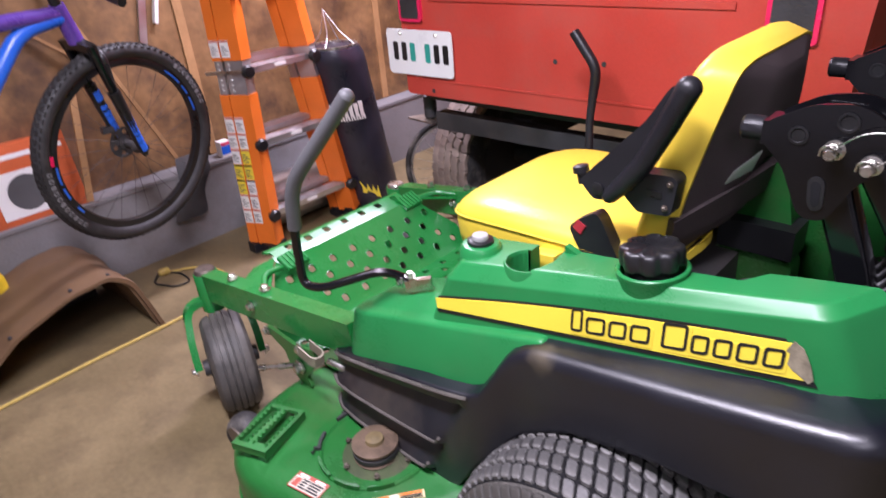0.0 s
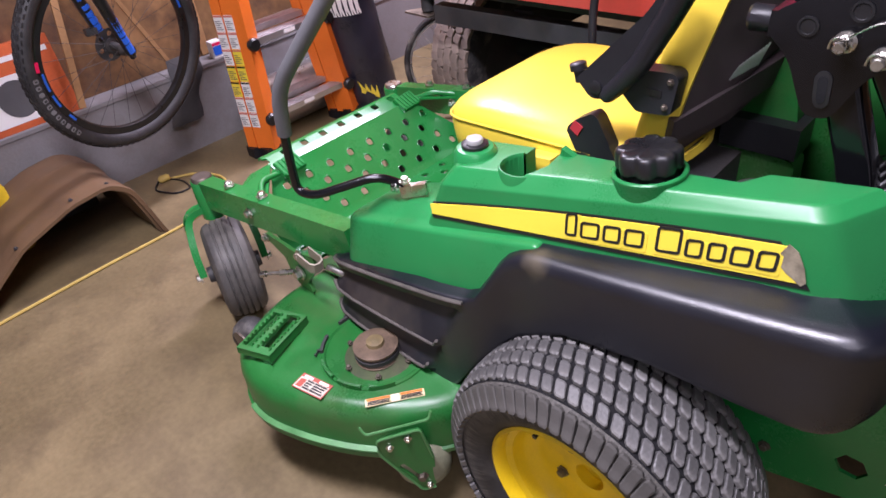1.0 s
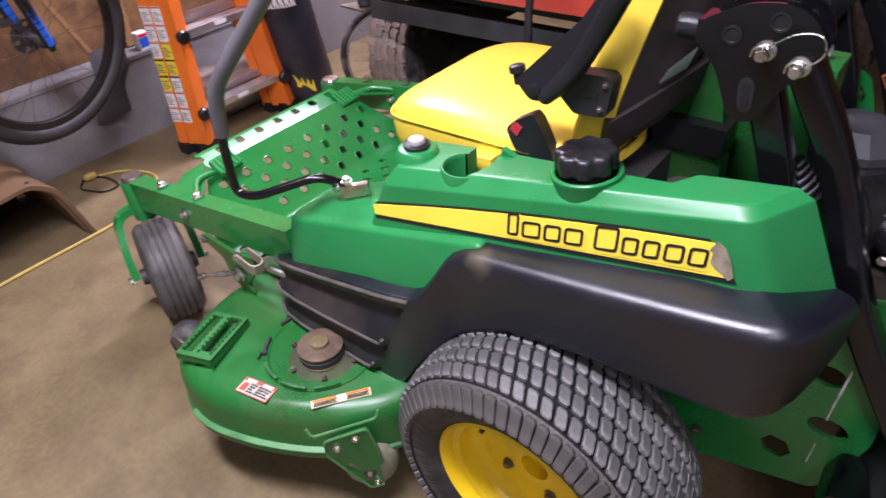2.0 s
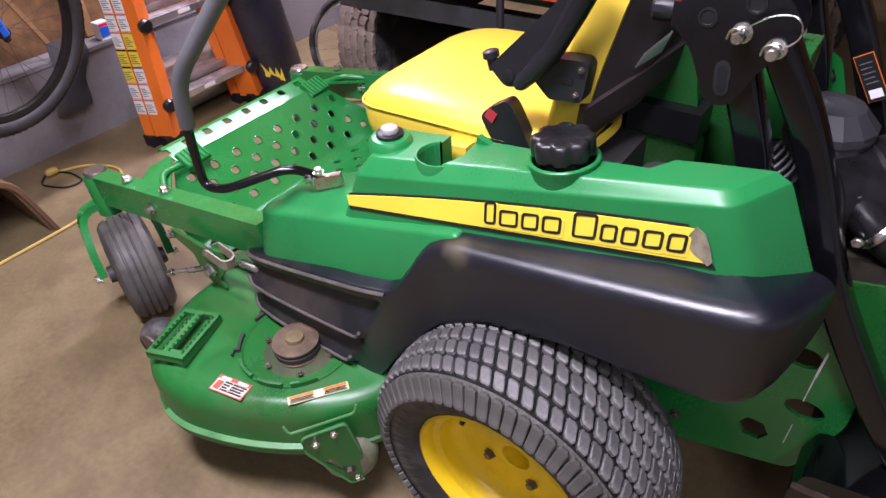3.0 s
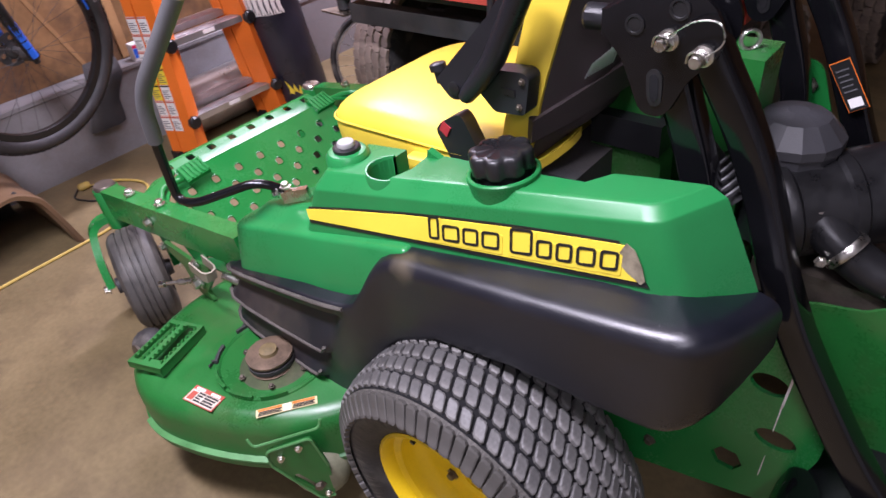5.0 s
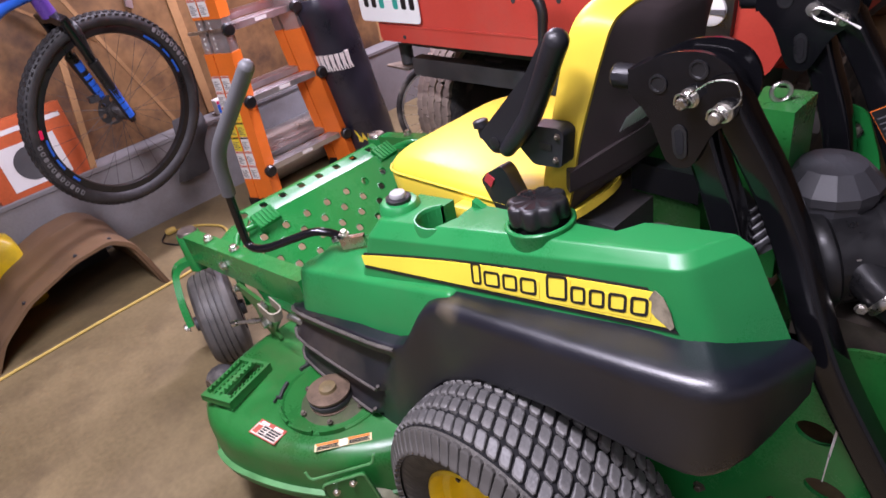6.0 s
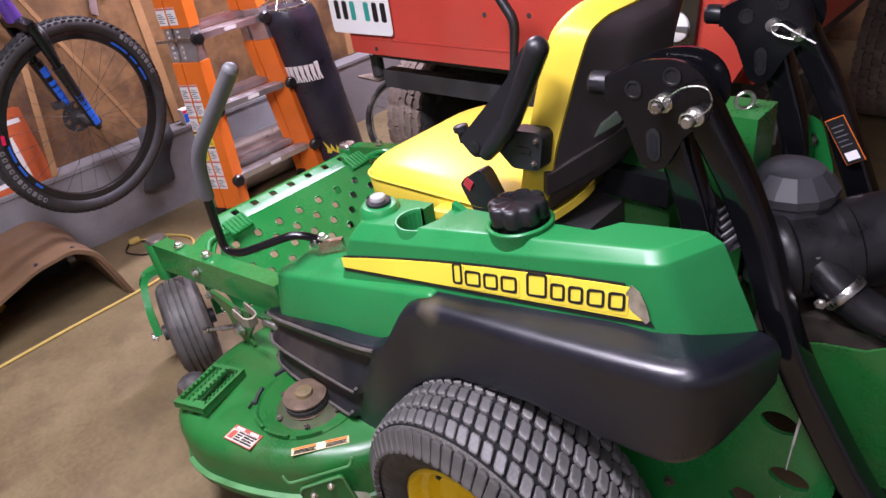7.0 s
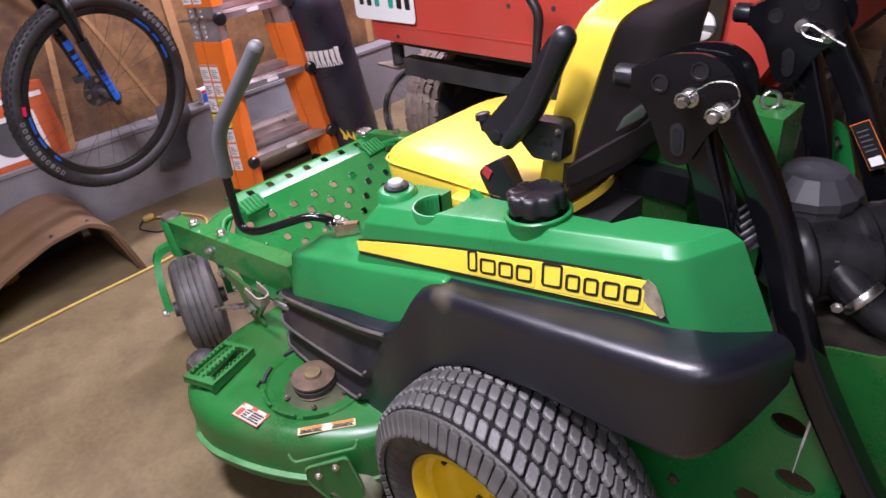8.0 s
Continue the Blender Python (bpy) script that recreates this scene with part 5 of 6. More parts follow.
for s in (-1, 1):
    y = MID + s * 0.37
    top = [Vector((-1.135, MID + s * 0.27, 0.49)), Vector((-0.975, MID + s * 0.39, 0.487)), Vector((-1.0, MID + s * 0.43, 0.482)), Vector((-1.10, MID + s * 0.43, 0.466)), Vector((-1.165, MID + s * 0.33, 0.47))]
    part("corner_plate", bevelled(loft([top, [p - Vector((0, 0, 0.007)) for p in top]]), 0.002), GREEN, platform)
    # ribbed foot rest
    pm = Matrix.Translation((-1.10 if s > 0 else -1.06, MID + s * (0.275 if s > 0 else 0.25), 0.485 if s > 0 else 0.498)) @ Matrix.Rotation(radians(25), 4, "Y") @ Matrix.Rotation(radians(6), 4, "X")
    pad = part("foot_rest", box(-0.03, 0.03, -0.038, 0.038, -0.008, 0.006, 0.005, pm), GREEN, mower, "green ribbed foot rest")
    for i in range(6):
        part("rest_rib", box(-0.027, 0.027, -0.036 + 0.0132 * i, -0.030 + 0.0132 * i, 0.005, 0.010, 0.001, pm), GREEN, pad)
    part("rest_arm", tube([pm @ Vector((0, s * 0.04, -0.01)), Vector((-1.05, MID + s * 0.36, 0.50)), Vector((-0.98, MID + s * 0.405, 0.49))], 0.009, 0.03, 10), GREEN, pad)

# deck hanger with a spring clip at the front of the console
hang = part("deck_hanger", prism(rounded([(-0.885, 0.445), (-0.87, 0.46), (-0.74, 0.45), (-0.66, 0.47), (-0.66, 0.43), (-0.72, 0.36), (-0.70, 0.335), (-0.76, 0.335), (-0.79, 0.37), (-0.80, 0.41)], 0.01), "y", -0.098, -0.088, 0.002), DARK_GREEN, mower, "green steel deck hanger")
OLD_ZINC = material("old_zinc", (0.27, 0.24, 0.18), 0.55, 0.4, vary=0.25, scale=30, fine=300, bump=0.1)
strap = [(-0.055, 0.026), (0.012, 0.026), (0.028, 0.018), (0.034, 0.0), (0.028, -0.018), (0.012, -0.026), (-0.055, -0.026), (-0.055, -0.021), (0.01, -0.021), (0.023, -0.014), (0.028, 0.0), (0.023, 0.014), (0.01, 0.021), (-0.055, 0.021)]
bm = prism(strap, "z", -0.013, 0.013, 0.0015)
bm.transform(Matrix.Translation((-0.625, -0.118, 0.484)) @ Matrix.Rotation(radians(12), 4, "Y") @ Matrix.Diagonal((0.72, 0.72, 1.1, 1)))
part("spring_clip", bm, OLD_ZINC, hang, "zinc U-shaped clip")
bolt((-0.715, -0.1, 0.455), (0, -1, 0), 0.011, hang)
bolt((-0.735, -0.1, 0.39), (0, -1, 0), 0.014, hang)
bolt((-0.868, -0.1, 0.447), (0, -1, 0), 0.009, hang)
part("lock_pin", lathe([(0.008, 0), (0.008, 0.05), (0.005, 0.052), (0.005, 0.09), (0.009, 0.09), (0.009, 0.105), (0, 0.106)], 12, pointing((-0.755, -0.1, 0.385), (-0.8, -0.55, -0.12))), STEEL, hang)
part("lift_link", tube([(-0.62, -0.085, 0.45), (-0.5, -0.06, 0.44)], 0.011, 0.0, 10, (0, 1, 0)), STEEL, mower)
part("lift_arm", lathe([(0.05, 0), (0.055, 0.01), (0.055, 0.1), (0.05, 0.11), (0, 0.11)], 24, pointing((-0.64, -0.03, 0.385), (0.3, 1, 0))), GREY_PLASTIC, mower, "grey rounded lift housing")

# ---- truck ----
truck = thing("truck", "old faded red truck with chunky tyre and bare chassis", "truck")
TY = 0.94
gate = part("tailgate", prism(rounded([(-1.35, 0.778), (0.03, 0.79), (0.09, 0.80), (0.14, 0.90), (0.19, 1.62), (-1.35, 1.62)], [0.02, 0.02, 0.03, 0.03, 0.02, 0.02]), "y", TY, TY + 0.07, 0.008), RED, truck, "faded red painted steel tailgate")
part("panel_crease", prism([(-1.3, 0.836), (-0.1, 0.845), (-0.1, 0.851), (-1.3, 0.842)], "y", TY - 0.003, TY, 0.001), RED, gate)
part("panel_crease", prism([(-1.2, 1.118), (-0.14, 1.118), (-0.14, 1.135), (-1.2, 1.135)], "y", TY - 0.006, TY, 0.002), RED, gate)
# dark discs in place of the shade inside holes
for x, z in ((-0.67, 0.95), (-0.50, 0.956), (-1.21, 0.80)):
    part("gate_hole", lathe([(0.008, 0), (0.008, 0.0015), (0, 0.0015)], 14, pointing((x, TY, z), (0, -1, 0))), DARK, gate)
# pink rims put the reflected glow into the lens colour
for x0, x1 in ((-0.065, 0.055), (-1.345, -1.235)):
    lens = part("tail_light", prism(rounded([(x0, 1.045), (x1, 1.045), (x1, 1.4), (x0, 1.4)], 0.012), "y", TY - 0.012, TY, 0.003), PINK, truck, "dark red tail light, its edge coloured pink for a reflection")
    part("lens_panel", prism(rounded([(x0 + 0.012, 1.057), (x1 - 0.012, 1.057), (x1 - 0.012, 1.15), (x0 + 0.012, 1.15)], 0.008), "y", TY - 0.0145, TY - 0.012, 0.001), DARK, lens)
    part("lens_panel", prism(rounded([(x0 + 0.012, 1.152), (x1 - 0.012, 1.152), (x1 - 0.012, 1.26), (x0 + 0.012, 1.26)], 0.008), "y", TY - 0.0145, TY - 0.012, 0.001), GREY_PLASTIC, lens)
housing = part("lamp_housing", prism(rounded([(-0.10, 0.875), (0.005, 0.885), (0.015, 1.03), (-0.085, 1.03)], 0.015), "y", TY - 0.02, TY, 0.004), BLACK_GLOSS, truck, "black lamp housing with a white round lens")
part("white_lens", lathe([(0.037, 0), (0.036, 0.006), (0.028, 0.011), (0, 0.014)], 28, pointing((-0.042, TY - 0.02, 0.957), (0, -1, 0))), WHITE, housing)
part("lens_bar", box(-0.08, -0.003, TY - 0.036, TY - 0.03, 0.951, 0.962, 0.002), GREY_PLASTIC, housing)
plate_o = part("number_plate", prism(rounded([(-1.425, 0.853), (-1.09, 0.858), (-1.09, 1.02), (-1.425, 1.017)], 0.018), "y", TY - 0.014, TY - 0.011), PLATE_WHITE, truck, "white metal number plate with dark bars")
for i, x in enumerate((-1.392, -1.347, -1.302, -1.225, -1.180, -1.136)):
    part("plate_bar", prism(rounded([(x, 0.905), (x + 0.026, 0.905), (x + 0.026, 0.972), (x, 0.972)], 0.008), "y", TY - 0.0152, TY - 0.014), material("plate_green", (0.03, 0.35, 0.28), 0.4, bump=0) if i in (2, 3) else BLACK_DECAL, plate_o)
part("plate_bracket", box(-1.40, -1.30, TY - 0.011, TY + 0.03, 0.93, 0.96, 0.003), DARK, plate_o)
for s in (-1, 1):
    bolt((-1.257 + s * 0.09, TY - 0.014, 1.004), (0, -1, 0), 0.005, plate_o)
chassis = part("chassis_rail", prism(rounded([(-1.29, 0.62), (0.2, 0.645), (0.2, 0.70), (-1.29, 0.69)], 0.006), "y", 1.02, 1.07, 0.004), DARK, truck, "dirty black steel chassis rail")
part("bed_floor", box(-1.33, 0.1, TY + 0.075, 3.0, 0.74, 0.80, 0.01), DARK, truck)
part("bed_side", box(-1.34, -1.29, TY + 0.075, 3.0, 0.80, 1.5, 0.01), RED, truck)
part("bed_side", box(0.08, 0.13, TY + 0.075, 3.0, 0.80, 1.5, 0.01), RED, truck)
for x in (-0.95, -0.3):
    part("frame_beam", box(x, x + 0.08, 1.075, 3.0, 0.6, 0.7, 0.006), DARK, chassis)
part("axle", tube([(-1.25, 1.5, 0.38), (0.1, 1.5, 0.38)], 0.045, 0, 14, (0, 1, 0)), DARK, truck)
part("bumper_mount", lathe([(0.02, 0.0), (0.026, 0.005), (0.026, 0.09), (0.0, 0.09)], 16, Matrix.Translation((-1.34, 1.04, 0.655))), DARK, truck)
part("mount_plate", prism(rounded([(-1.44, 1.0), (-1.29, 0.99), (-1.29, 1.08), (-1.4, 1.07)], 0.012), "z", 0.646, 0.653), DULL_STEEL, truck)
MUD = material("dusty_tyre", (0.2, 0.155, 0.125), 0.85, vary=0.3, scale=10, fine=100, bump=0.3, dirt=(0.28, 0.22, 0.17), dirt_amount=0.8, dirt_scale=9, per_piece=0.2)


def truck_tyre(cx, cy):
    R2 = 0.345
    m = pointing((cx, cy, R2 + 0.012), (-1, 0, 0))
    t = part("truck_tyre", lathe([(0.2, -0.09), (0.26, -0.105), (0.31, -0.1), (0.335, -0.085), (R2 - 0.004, 0), (0.335, 0.085), (0.31, 0.1), (0.26, 0.105), (0.2, 0.09)], 64, m, ring=True), TYRE_SIDE, truck, "dusty brown chunky tyre")
    part("truck_rim", lathe([(0.205, -0.08), (0.18, -0.03), (0.05, -0.02), (0.05, 0.03), (0.18, 0.05), (0.205, 0.08)], 40, m), DARK, t)
    bm = loft([[(x * f + 0.004 * math.sin(9 * y * 50), y * f, z) for x, y in rounded([(-0.019, -0.021), (0.006, -0.017), (0.021, -0.021), (0.017, 0.019), (-0.004, 0.023), (-0.021, 0.017)], 0.004, 1)] for f, z in ((0.98, -0.006), (0.94, 0.007), (0.84, 0.010))])
    me = mesh_of("tread_block", bm, MUD, 0)
    for row in range(5):
        for i in range(60):
            a = 2 * math.pi * (i + 0.5 * (row % 2) + 0.12 * math.sin(i * 5.3 + row)) / 60
            u = -0.078 + row * 0.039
            spot = m @ Matrix.Rotation(a, 4, "Z") @ Matrix.Translation((R2 - 0.002 - 2.2 * abs(u) ** 2.2, 0, u)) @ Matrix.Rotation(radians(90), 4, "Y") @ Matrix.Rotation(radians(90), 4, "Z") @ Matrix.Rotation(radians(12 * (-1) ** (i + row)), 4, "Z")
            ob = new("tread_block", me)
            ob.parent, ob.matrix_basis = t, spot


truck_tyre(-1.355, 1.47)
truck_tyre(0.02, 1.47)
truck_tyre(0.09, 3.02)

# old spoked wheel standing behind the truck tyre
def spoked(parent, centre, way, r, count, tyre_r, rim_mat, tyre_mat):
    m = pointing(centre, way)
    ring = lambda rad, a, b, mat, name, k=64: part(name, lathe([(rad + a * math.cos(t), b * math.sin(t)) for t in (2 * math.pi * i / 12 for i in range(12))], k, m, ring=True), mat, parent)
    ring(r - tyre_r, tyre_r, tyre_r, tyre_mat, "tyre")
    ring(r - 2.35 * tyre_r, tyre_r * 0.45, tyre_r * 0.55, rim_mat, "rim")
    hub = part("hub", lathe([(0.012, -0.05), (0.03, -0.035), (0.03, -0.03), (0.014, -0.028), (0.014, 0.028), (0.03, 0.03), (0.03, 0.035), (0.012, 0.05)], 20, m), DARK, parent)
    for i in range(count):
        a = 2 * math.pi * i / count
        b = a + (0.5 if i % 4 < 2 else -0.5)
        side = 0.03 if i % 2 else -0.03
        part("spoke", tube([m @ Vector((0.027 * math.cos(b), 0.027 * math.sin(b), side)), m @ Vector(((r - 2.6 * tyre_r) * math.cos(a), (r - 2.6 * tyre_r) * math.sin(a), 0))], 0.0011, 0, 5, (0.3, 0.5, 0.8)), STEEL, hub)
    return m


old = thing("cart_wheel", "old spoked wheel with thin black tyre on the floor", "wheel")
spoked(old, (-1.58, 1.42, 0.268), (0.62, -0.78, 0.05), 0.255, 24, 0.014, ALU, TYRE_SIDE)

# ---- bicycle ----
bike = thing("bicycle", "purple and blue mountain bicycle hung beside the plywood wall", "bicycle")
WC = Vector((-2.066, 0.124, 0.690))
WN = Vector((0.961, 0.240, -0.139)).normalized()
FU = Vector((0.124, -0.124, 0.51)).normalized()
FU = (FU - WN * FU.dot(WN)).normalized()
FW = FU.cross(WN)
MARK = material("tyre_print", (0.17, 0.17, 0.175), 0.6, vary=0.2, bump=0.1)
BIKE_TYRE = material("bike_tyre_rubber", (0.022, 0.021, 0.022), 0.62, vary=0.3, scale=12, fine=160, bump=0.2, dirt=(0.075, 0.07, 0.068), dirt_amount=0.5, dirt_scale=9)


def bike_wheel(centre, way, upward, front):
    """A knobbly tyre on a black rim with spokes; way is the axle, upward lies in the wheel."""
    side = upward.cross(way)
    wm = Matrix.Translation(centre) @ Matrix(((side.x, upward.x, way.x, 0), (side.y, upward.y, way.y, 0), (side.z, upward.z, way.z, 0), (0, 0, 0, 1))) @ Matrix.Diagonal((1.05, 1.05, 1, 1))
    tyre = part("bike_tyre", lathe([(0.336 + 0.0265 * math.cos(t), 0.0285 * math.sin(t)) for t in (2 * math.pi * i / 14 for i in range(14))], 84, wm, ring=True), BIKE_TYRE, bike, "black knobbly tyre with grey printed marks")
    knobs = bmesh.new()
    for row in (-2, -1, 0, 1, 2):
        for i in range(84):
            a = 2 * math.pi * (i + 0.5 * (row % 2)) / 84
            t = radians(24 * row)
            loft([[wm @ (Matrix.Rotation(a, 4, "Z") @ Vector((0.336 + rr * math.cos(t), u * 0.0075 * f, rr * math.sin(t) * 1.06 + v * 0.0048 * f))) for u, v in ((-1, -1), (1, -1), (1, 1), (-1, 1))] for rr, f in ((0.0255, 1.1), (0.0284, 0.85))], bm=knobs)
    tagged(part("tyre_tread", knobs, BIKE_TYRE, tyre, smooth=0), kind="stuff")
    part("bike_rim", lathe([(0.306, -0.014), (0.312, -0.012), (0.312, 0.012), (0.306, 0.014), (0.288, 0.012), (0.284, 0.0), (0.288, -0.012)], 72, wm, ring=True), BLACK_GLOSS, bike)
    hub = part("hub", lathe([(0.01, -0.055), (0.026, -0.036), (0.026, -0.032), (0.014, -0.03), (0.014, 0.03), (0.024, 0.032), (0.024, 0.036), (0.01, 0.055)], 20, wm), DARK, bike)
    part("brake_disc", cut(lathe([(0.058, -0.044), (0.058, -0.042), (0, -0.042), (0, -0.044)], 40, wm), *[lathe([(0.009, -0.06), (0.009, 0.0)], 10, wm @ Matrix.Translation((0.04 * math.cos(k * 1.047), 0.04 * math.sin(k * 1.047), 0))) for k in range(6)]), DARK, hub)
    for i in range(28):
        a = 2 * math.pi * i / 28
        b = a + (0.6 if i % 4 < 2 else -0.6)
        off = 0.033 if i % 2 else -0.033
        part("spoke", tube([wm @ Vector((0.025 * math.cos(b), 0.025 * math.sin(b), off)), wm @ Vector((0.286 * math.cos(a), 0.286 * math.sin(a), 0))], 0.0008, 0, 5, (0.3, 0.5, 0.8)), DARK, hub)
    # printed marks on the tyre wall, blue marks on the rim
    if front:
        for a0, a1, count in ((-4, 32, 9), (160, 204, 11)):
            for i in range(count):
                a = radians(a0 + (a1 - a0) * (i + 0.5) / count)
                mm = wm @ Matrix.Rotation(a, 4, "Z") @ Matrix.Translation((0.3345, 0, 0.0285))
                ring_out = rounded([(-0.0085, -0.0072), (0.0085, -0.0072), (0.0085, 0.0072), (-0.0085, 0.0072)], 0.003, 1)
                part("print_mark", loft([[mm @ Vector((u, v, z)) for u, v in ring_out] for z in (-0.004, 0.0008)]), MARK, tyre, smooth=0)
                if i % 3 != 2:
                    part("print_gap", box(-0.004, 0.004, -0.003, 0.003, 0.0008, 0.0014, 0, mm), BIKE_TYRE, tyre, smooth=0)
        for a0, a1 in ((-6, 5), (8, 16), (19, 34), (160, 172), (175, 184), (192, 198)):
            bm = loft([[wm @ Vector((r * math.cos(radians(a0 + (a1 - a0) * k / 5)), r * math.sin(radians(a0 + (a1 - a0) * k / 5)), z)) for r, z in ((0.295, 0.0127), (0.295, 0.0142), (0.303, 0.0150), (0.303, 0.0135))] for k in range(6)])
            part("rim_mark", bm, BLUE, tyre, smooth=0)
        mm = wm @ Matrix.Rotation(radians(155), 4, "Z") @ Matrix.Translation((0.315, 0, 0.0225))
        part("rim_mark", box(-0.006, 0.006, -0.016, 0.016, -0.003, 0.0015, 0, mm), PINK, tyre)
    return wm


bike_wheel(WC, WN, FU, True)
fork = part("fork_crown", sweep([WC + FU * 0.41 - WN * 0.078, WC + FU * 0.425, WC + FU * 0.41 + WN * 0.078], [(-0.015, -0.017), (0.015, -0.017), (0.015, 0.017), (-0.015, 0.017)], FU), BLACK_GLOSS, bike)
for s in (-1, 1):
    leg = part("fork_leg", sweep([WC + WN * 0.062 * s - FU * 0.03, WC + WN * 0.062 * s + FU * 0.02, WC + WN * 0.066 * s + FU * 0.25], [circle(0.012, 14), circle(0.018, 14), circle(0.0225, 14)], FW), BLACK_GLOSS, fork, "black fork leg with blue lettering bars")
    part("dropout", lathe([(0.02, -0.008), (0.022, 0.0), (0.02, 0.008), (0.008, 0.009), (0, 0.012)], 18, pointing(WC + WN * 0.066 * s, WN * s)), BLACK_GLOSS, leg)
    part("stanchion", sweep([WC + WN * 0.066 * s + FU * 0.24, WC + WN * 0.066 * s + FU * 0.42], circle(0.0165, 14), FW), BLACK_PAINT, fork)
    dm = Matrix.Translation(WC + WN * 0.062 * s) @ Matrix(((FU.x, FW.x, WN.x, 0), (FU.y, FW.y, WN.y, 0), (FU.z, FW.z, WN.z, 0), (0, 0, 0, 1)))
    for k, (a0, a1) in enumerate(((-0.005, 0.032), (0.036, 0.062), (0.067, 0.088), (0.092, 0.118), (0.122, 0.14), (0.15, 0.166), (0.188, 0.225))):
        r0 = 0.0185 + 0.018 * max(0, a0 - 0.02)
        bm = loft([[dm @ Vector((x, (r0 + lift) * math.sin(radians(u)), (r0 + lift) * math.cos(radians(u)))) for u, lift in ((-42, -0.002), (-42, 0.0012), (-14, 0.0012), (14, 0.0012), (42, 0.0012), (42, -0.002))] for x in (a0, a1)])
        part("blue_bar", bm, BLUE, leg, smooth=0)
arch = [WC + WN * 0.066 * s + FU * 0.24 for s in (-1, 1)]
part("fork_arch", sweep(smooth_path([arch[0], arch[0] + FU * 0.15 + FW * 0.03, arch[1] + FU * 0.15 + FW * 0.03, arch[1]], 0.05), circle(0.013, 10), FW), BLACK_GLOSS, fork)
HT = WC + FU * 0.43
BB = Vector((-1.925, -0.55, 0.70))
REAR = Vector((-1.91, -1.0, 0.70))
SEAT = Vector((-1.93, -0.68, 1.12))
part("head_tube", sweep([HT, HT + FU * 0.13], [circle(0.028, 16), circle(0.025, 16)], FW), PURPLE, bike, "glossy purple head tube")
part("down_tube", sweep(smooth_path([HT + FU * 0.09, Vector((-1.945, -0.146, 1.16)), Vector((-1.932, -0.264, 1.03)), BB], 0.06), circle(0.025, 14), (1, 0, 0)), BLUE, bike, "blue down tube")
part("top_tube", sweep(smooth_path([HT + FU * 0.10, Vector((-1.925, -0.205, 1.195)), SEAT], 0.06), circle(0.024, 14), (1, 0, 0)), PURPLE, bike, "glossy purple top tube")
part("seat_tube", sweep([BB, SEAT + (SEAT - BB) * 0.3], circle(0.018, 14), (1, 0, 0)), PURPLE, bike)
part("saddle", loft([[(-1.93 + u * w, y, z + v) for u, v in ((-1, 0.0), (-0.6, 0.03), (0.6, 0.03), (1, 0.0), (0.7, -0.02), (-0.7, -0.02))] for y, w, z in ((-0.58, 0.018, 1.29), (-0.66, 0.024, 1.295), (-0.76, 0.055, 1.3), (-0.83, 0.07, 1.3), (-0.85, 0.05, 1.3))]), BLACK_PLASTIC, bike)
for d in (-0.06, 0.06):
    part("chain_stay", sweep([BB + Vector((d * 0.4, 0, 0)), REAR + Vector((d, 0, 0))], circle(0.011, 10), (0, 0, 1)), PURPLE, bike)
    part("seat_stay", sweep([SEAT + Vector((d * 0.3, 0, -0.04)), REAR + Vector((d, 0, 0))], circle(0.008, 10), (1, 0, 0)), PURPLE, bike)
bike_wheel(REAR, Vector((1, 0, 0)), Vector((0, 0, 1)), False)
part("crank", join(lathe([(0.085, -0.01), (0.085, -0.004), (0.02, -0.004)], 32, pointing(BB, (1, 0, 0)) @ Matrix.Translation((0, 0, 0.05))), box(0.05, 0.065, -0.012, 0.012, -0.17, 0.01, 0.004, Matrix.Translation(BB))), DARK, bike)
part("steerer", sweep([HT + FU * 0.13, HT + FU * 0.19], circle(0.018, 12), FW), BLACK_GLOSS, bike)
bar_c = HT + FU * 0.18 + FW * 0.06
part("stem", sweep([HT + FU * 0.175, bar_c], circle(0.017, 12), (0, 0, 1)), BLACK_GLOSS, bike)
part("handlebar", tube([bar_c - WN * 0.34 - FW * 0.05, bar_c - WN * 0.1, bar_c + WN * 0.1, bar_c + WN * 0.34 - FW * 0.05], 0.0145, 0.03, 12), BLACK_GLOSS, bike)
part("brake_hose", tube([bar_c - WN * 0.1, WC + FU * 0.47 - WN * 0.09 + FW * 0.06, WC + FU * 0.2 - WN * 0.09, WC + FU * 0.03 - WN * 0.08], 0.0028, 0.08, 6), BLACK_PLASTIC, bike)
part("brake_caliper", box(-0.014, 0.014, -0.02, 0.02, -0.012, 0.012, 0.005, Matrix.Translation(WC - WN * 0.055 + FU * 0.075 - FW * 0.03)), DARK, bike)
for p in (bar_c, Vector((-1.93, -0.78, 1.33))):
    part("hanging_strap", sweep([p, Vector((p.x - 0.02, p.y, 2.45))], [(-0.012, -0.0015), (0.012, -0.0015), (0.012, 0.0015), (-0.012, 0.0015)], (1, 0, 0)), BLACK_PLASTIC, bike)

# ---- ladder ----
FADED_RED = material("faded_red_print", (0.55, 0.16, 0.12), 0.5, vary=0.1, bump=0.0)
ladder = thing("step_ladder", "orange fibreglass and aluminium folding ladder standing by the wall", "ladder")
L_low, L_top = Vector((-2.085, 0.635, 0.0)), Vector((-2.115, 0.70, 1.45))
R_low, R_top = Vector((-2.09, 1.135, 0.0)), Vector((-2.12, 0.955, 1.45))
SPLAY = Matrix.Rotation(radians(25), 4, "Z")



def channel(x0, x1, w):
    return [(p.y, p.x) for p in (SPLAY @ Vector((x, y, 0)) for x, y in ((x0, -w), (x0, w), (x1, w), (x1, -w)))]



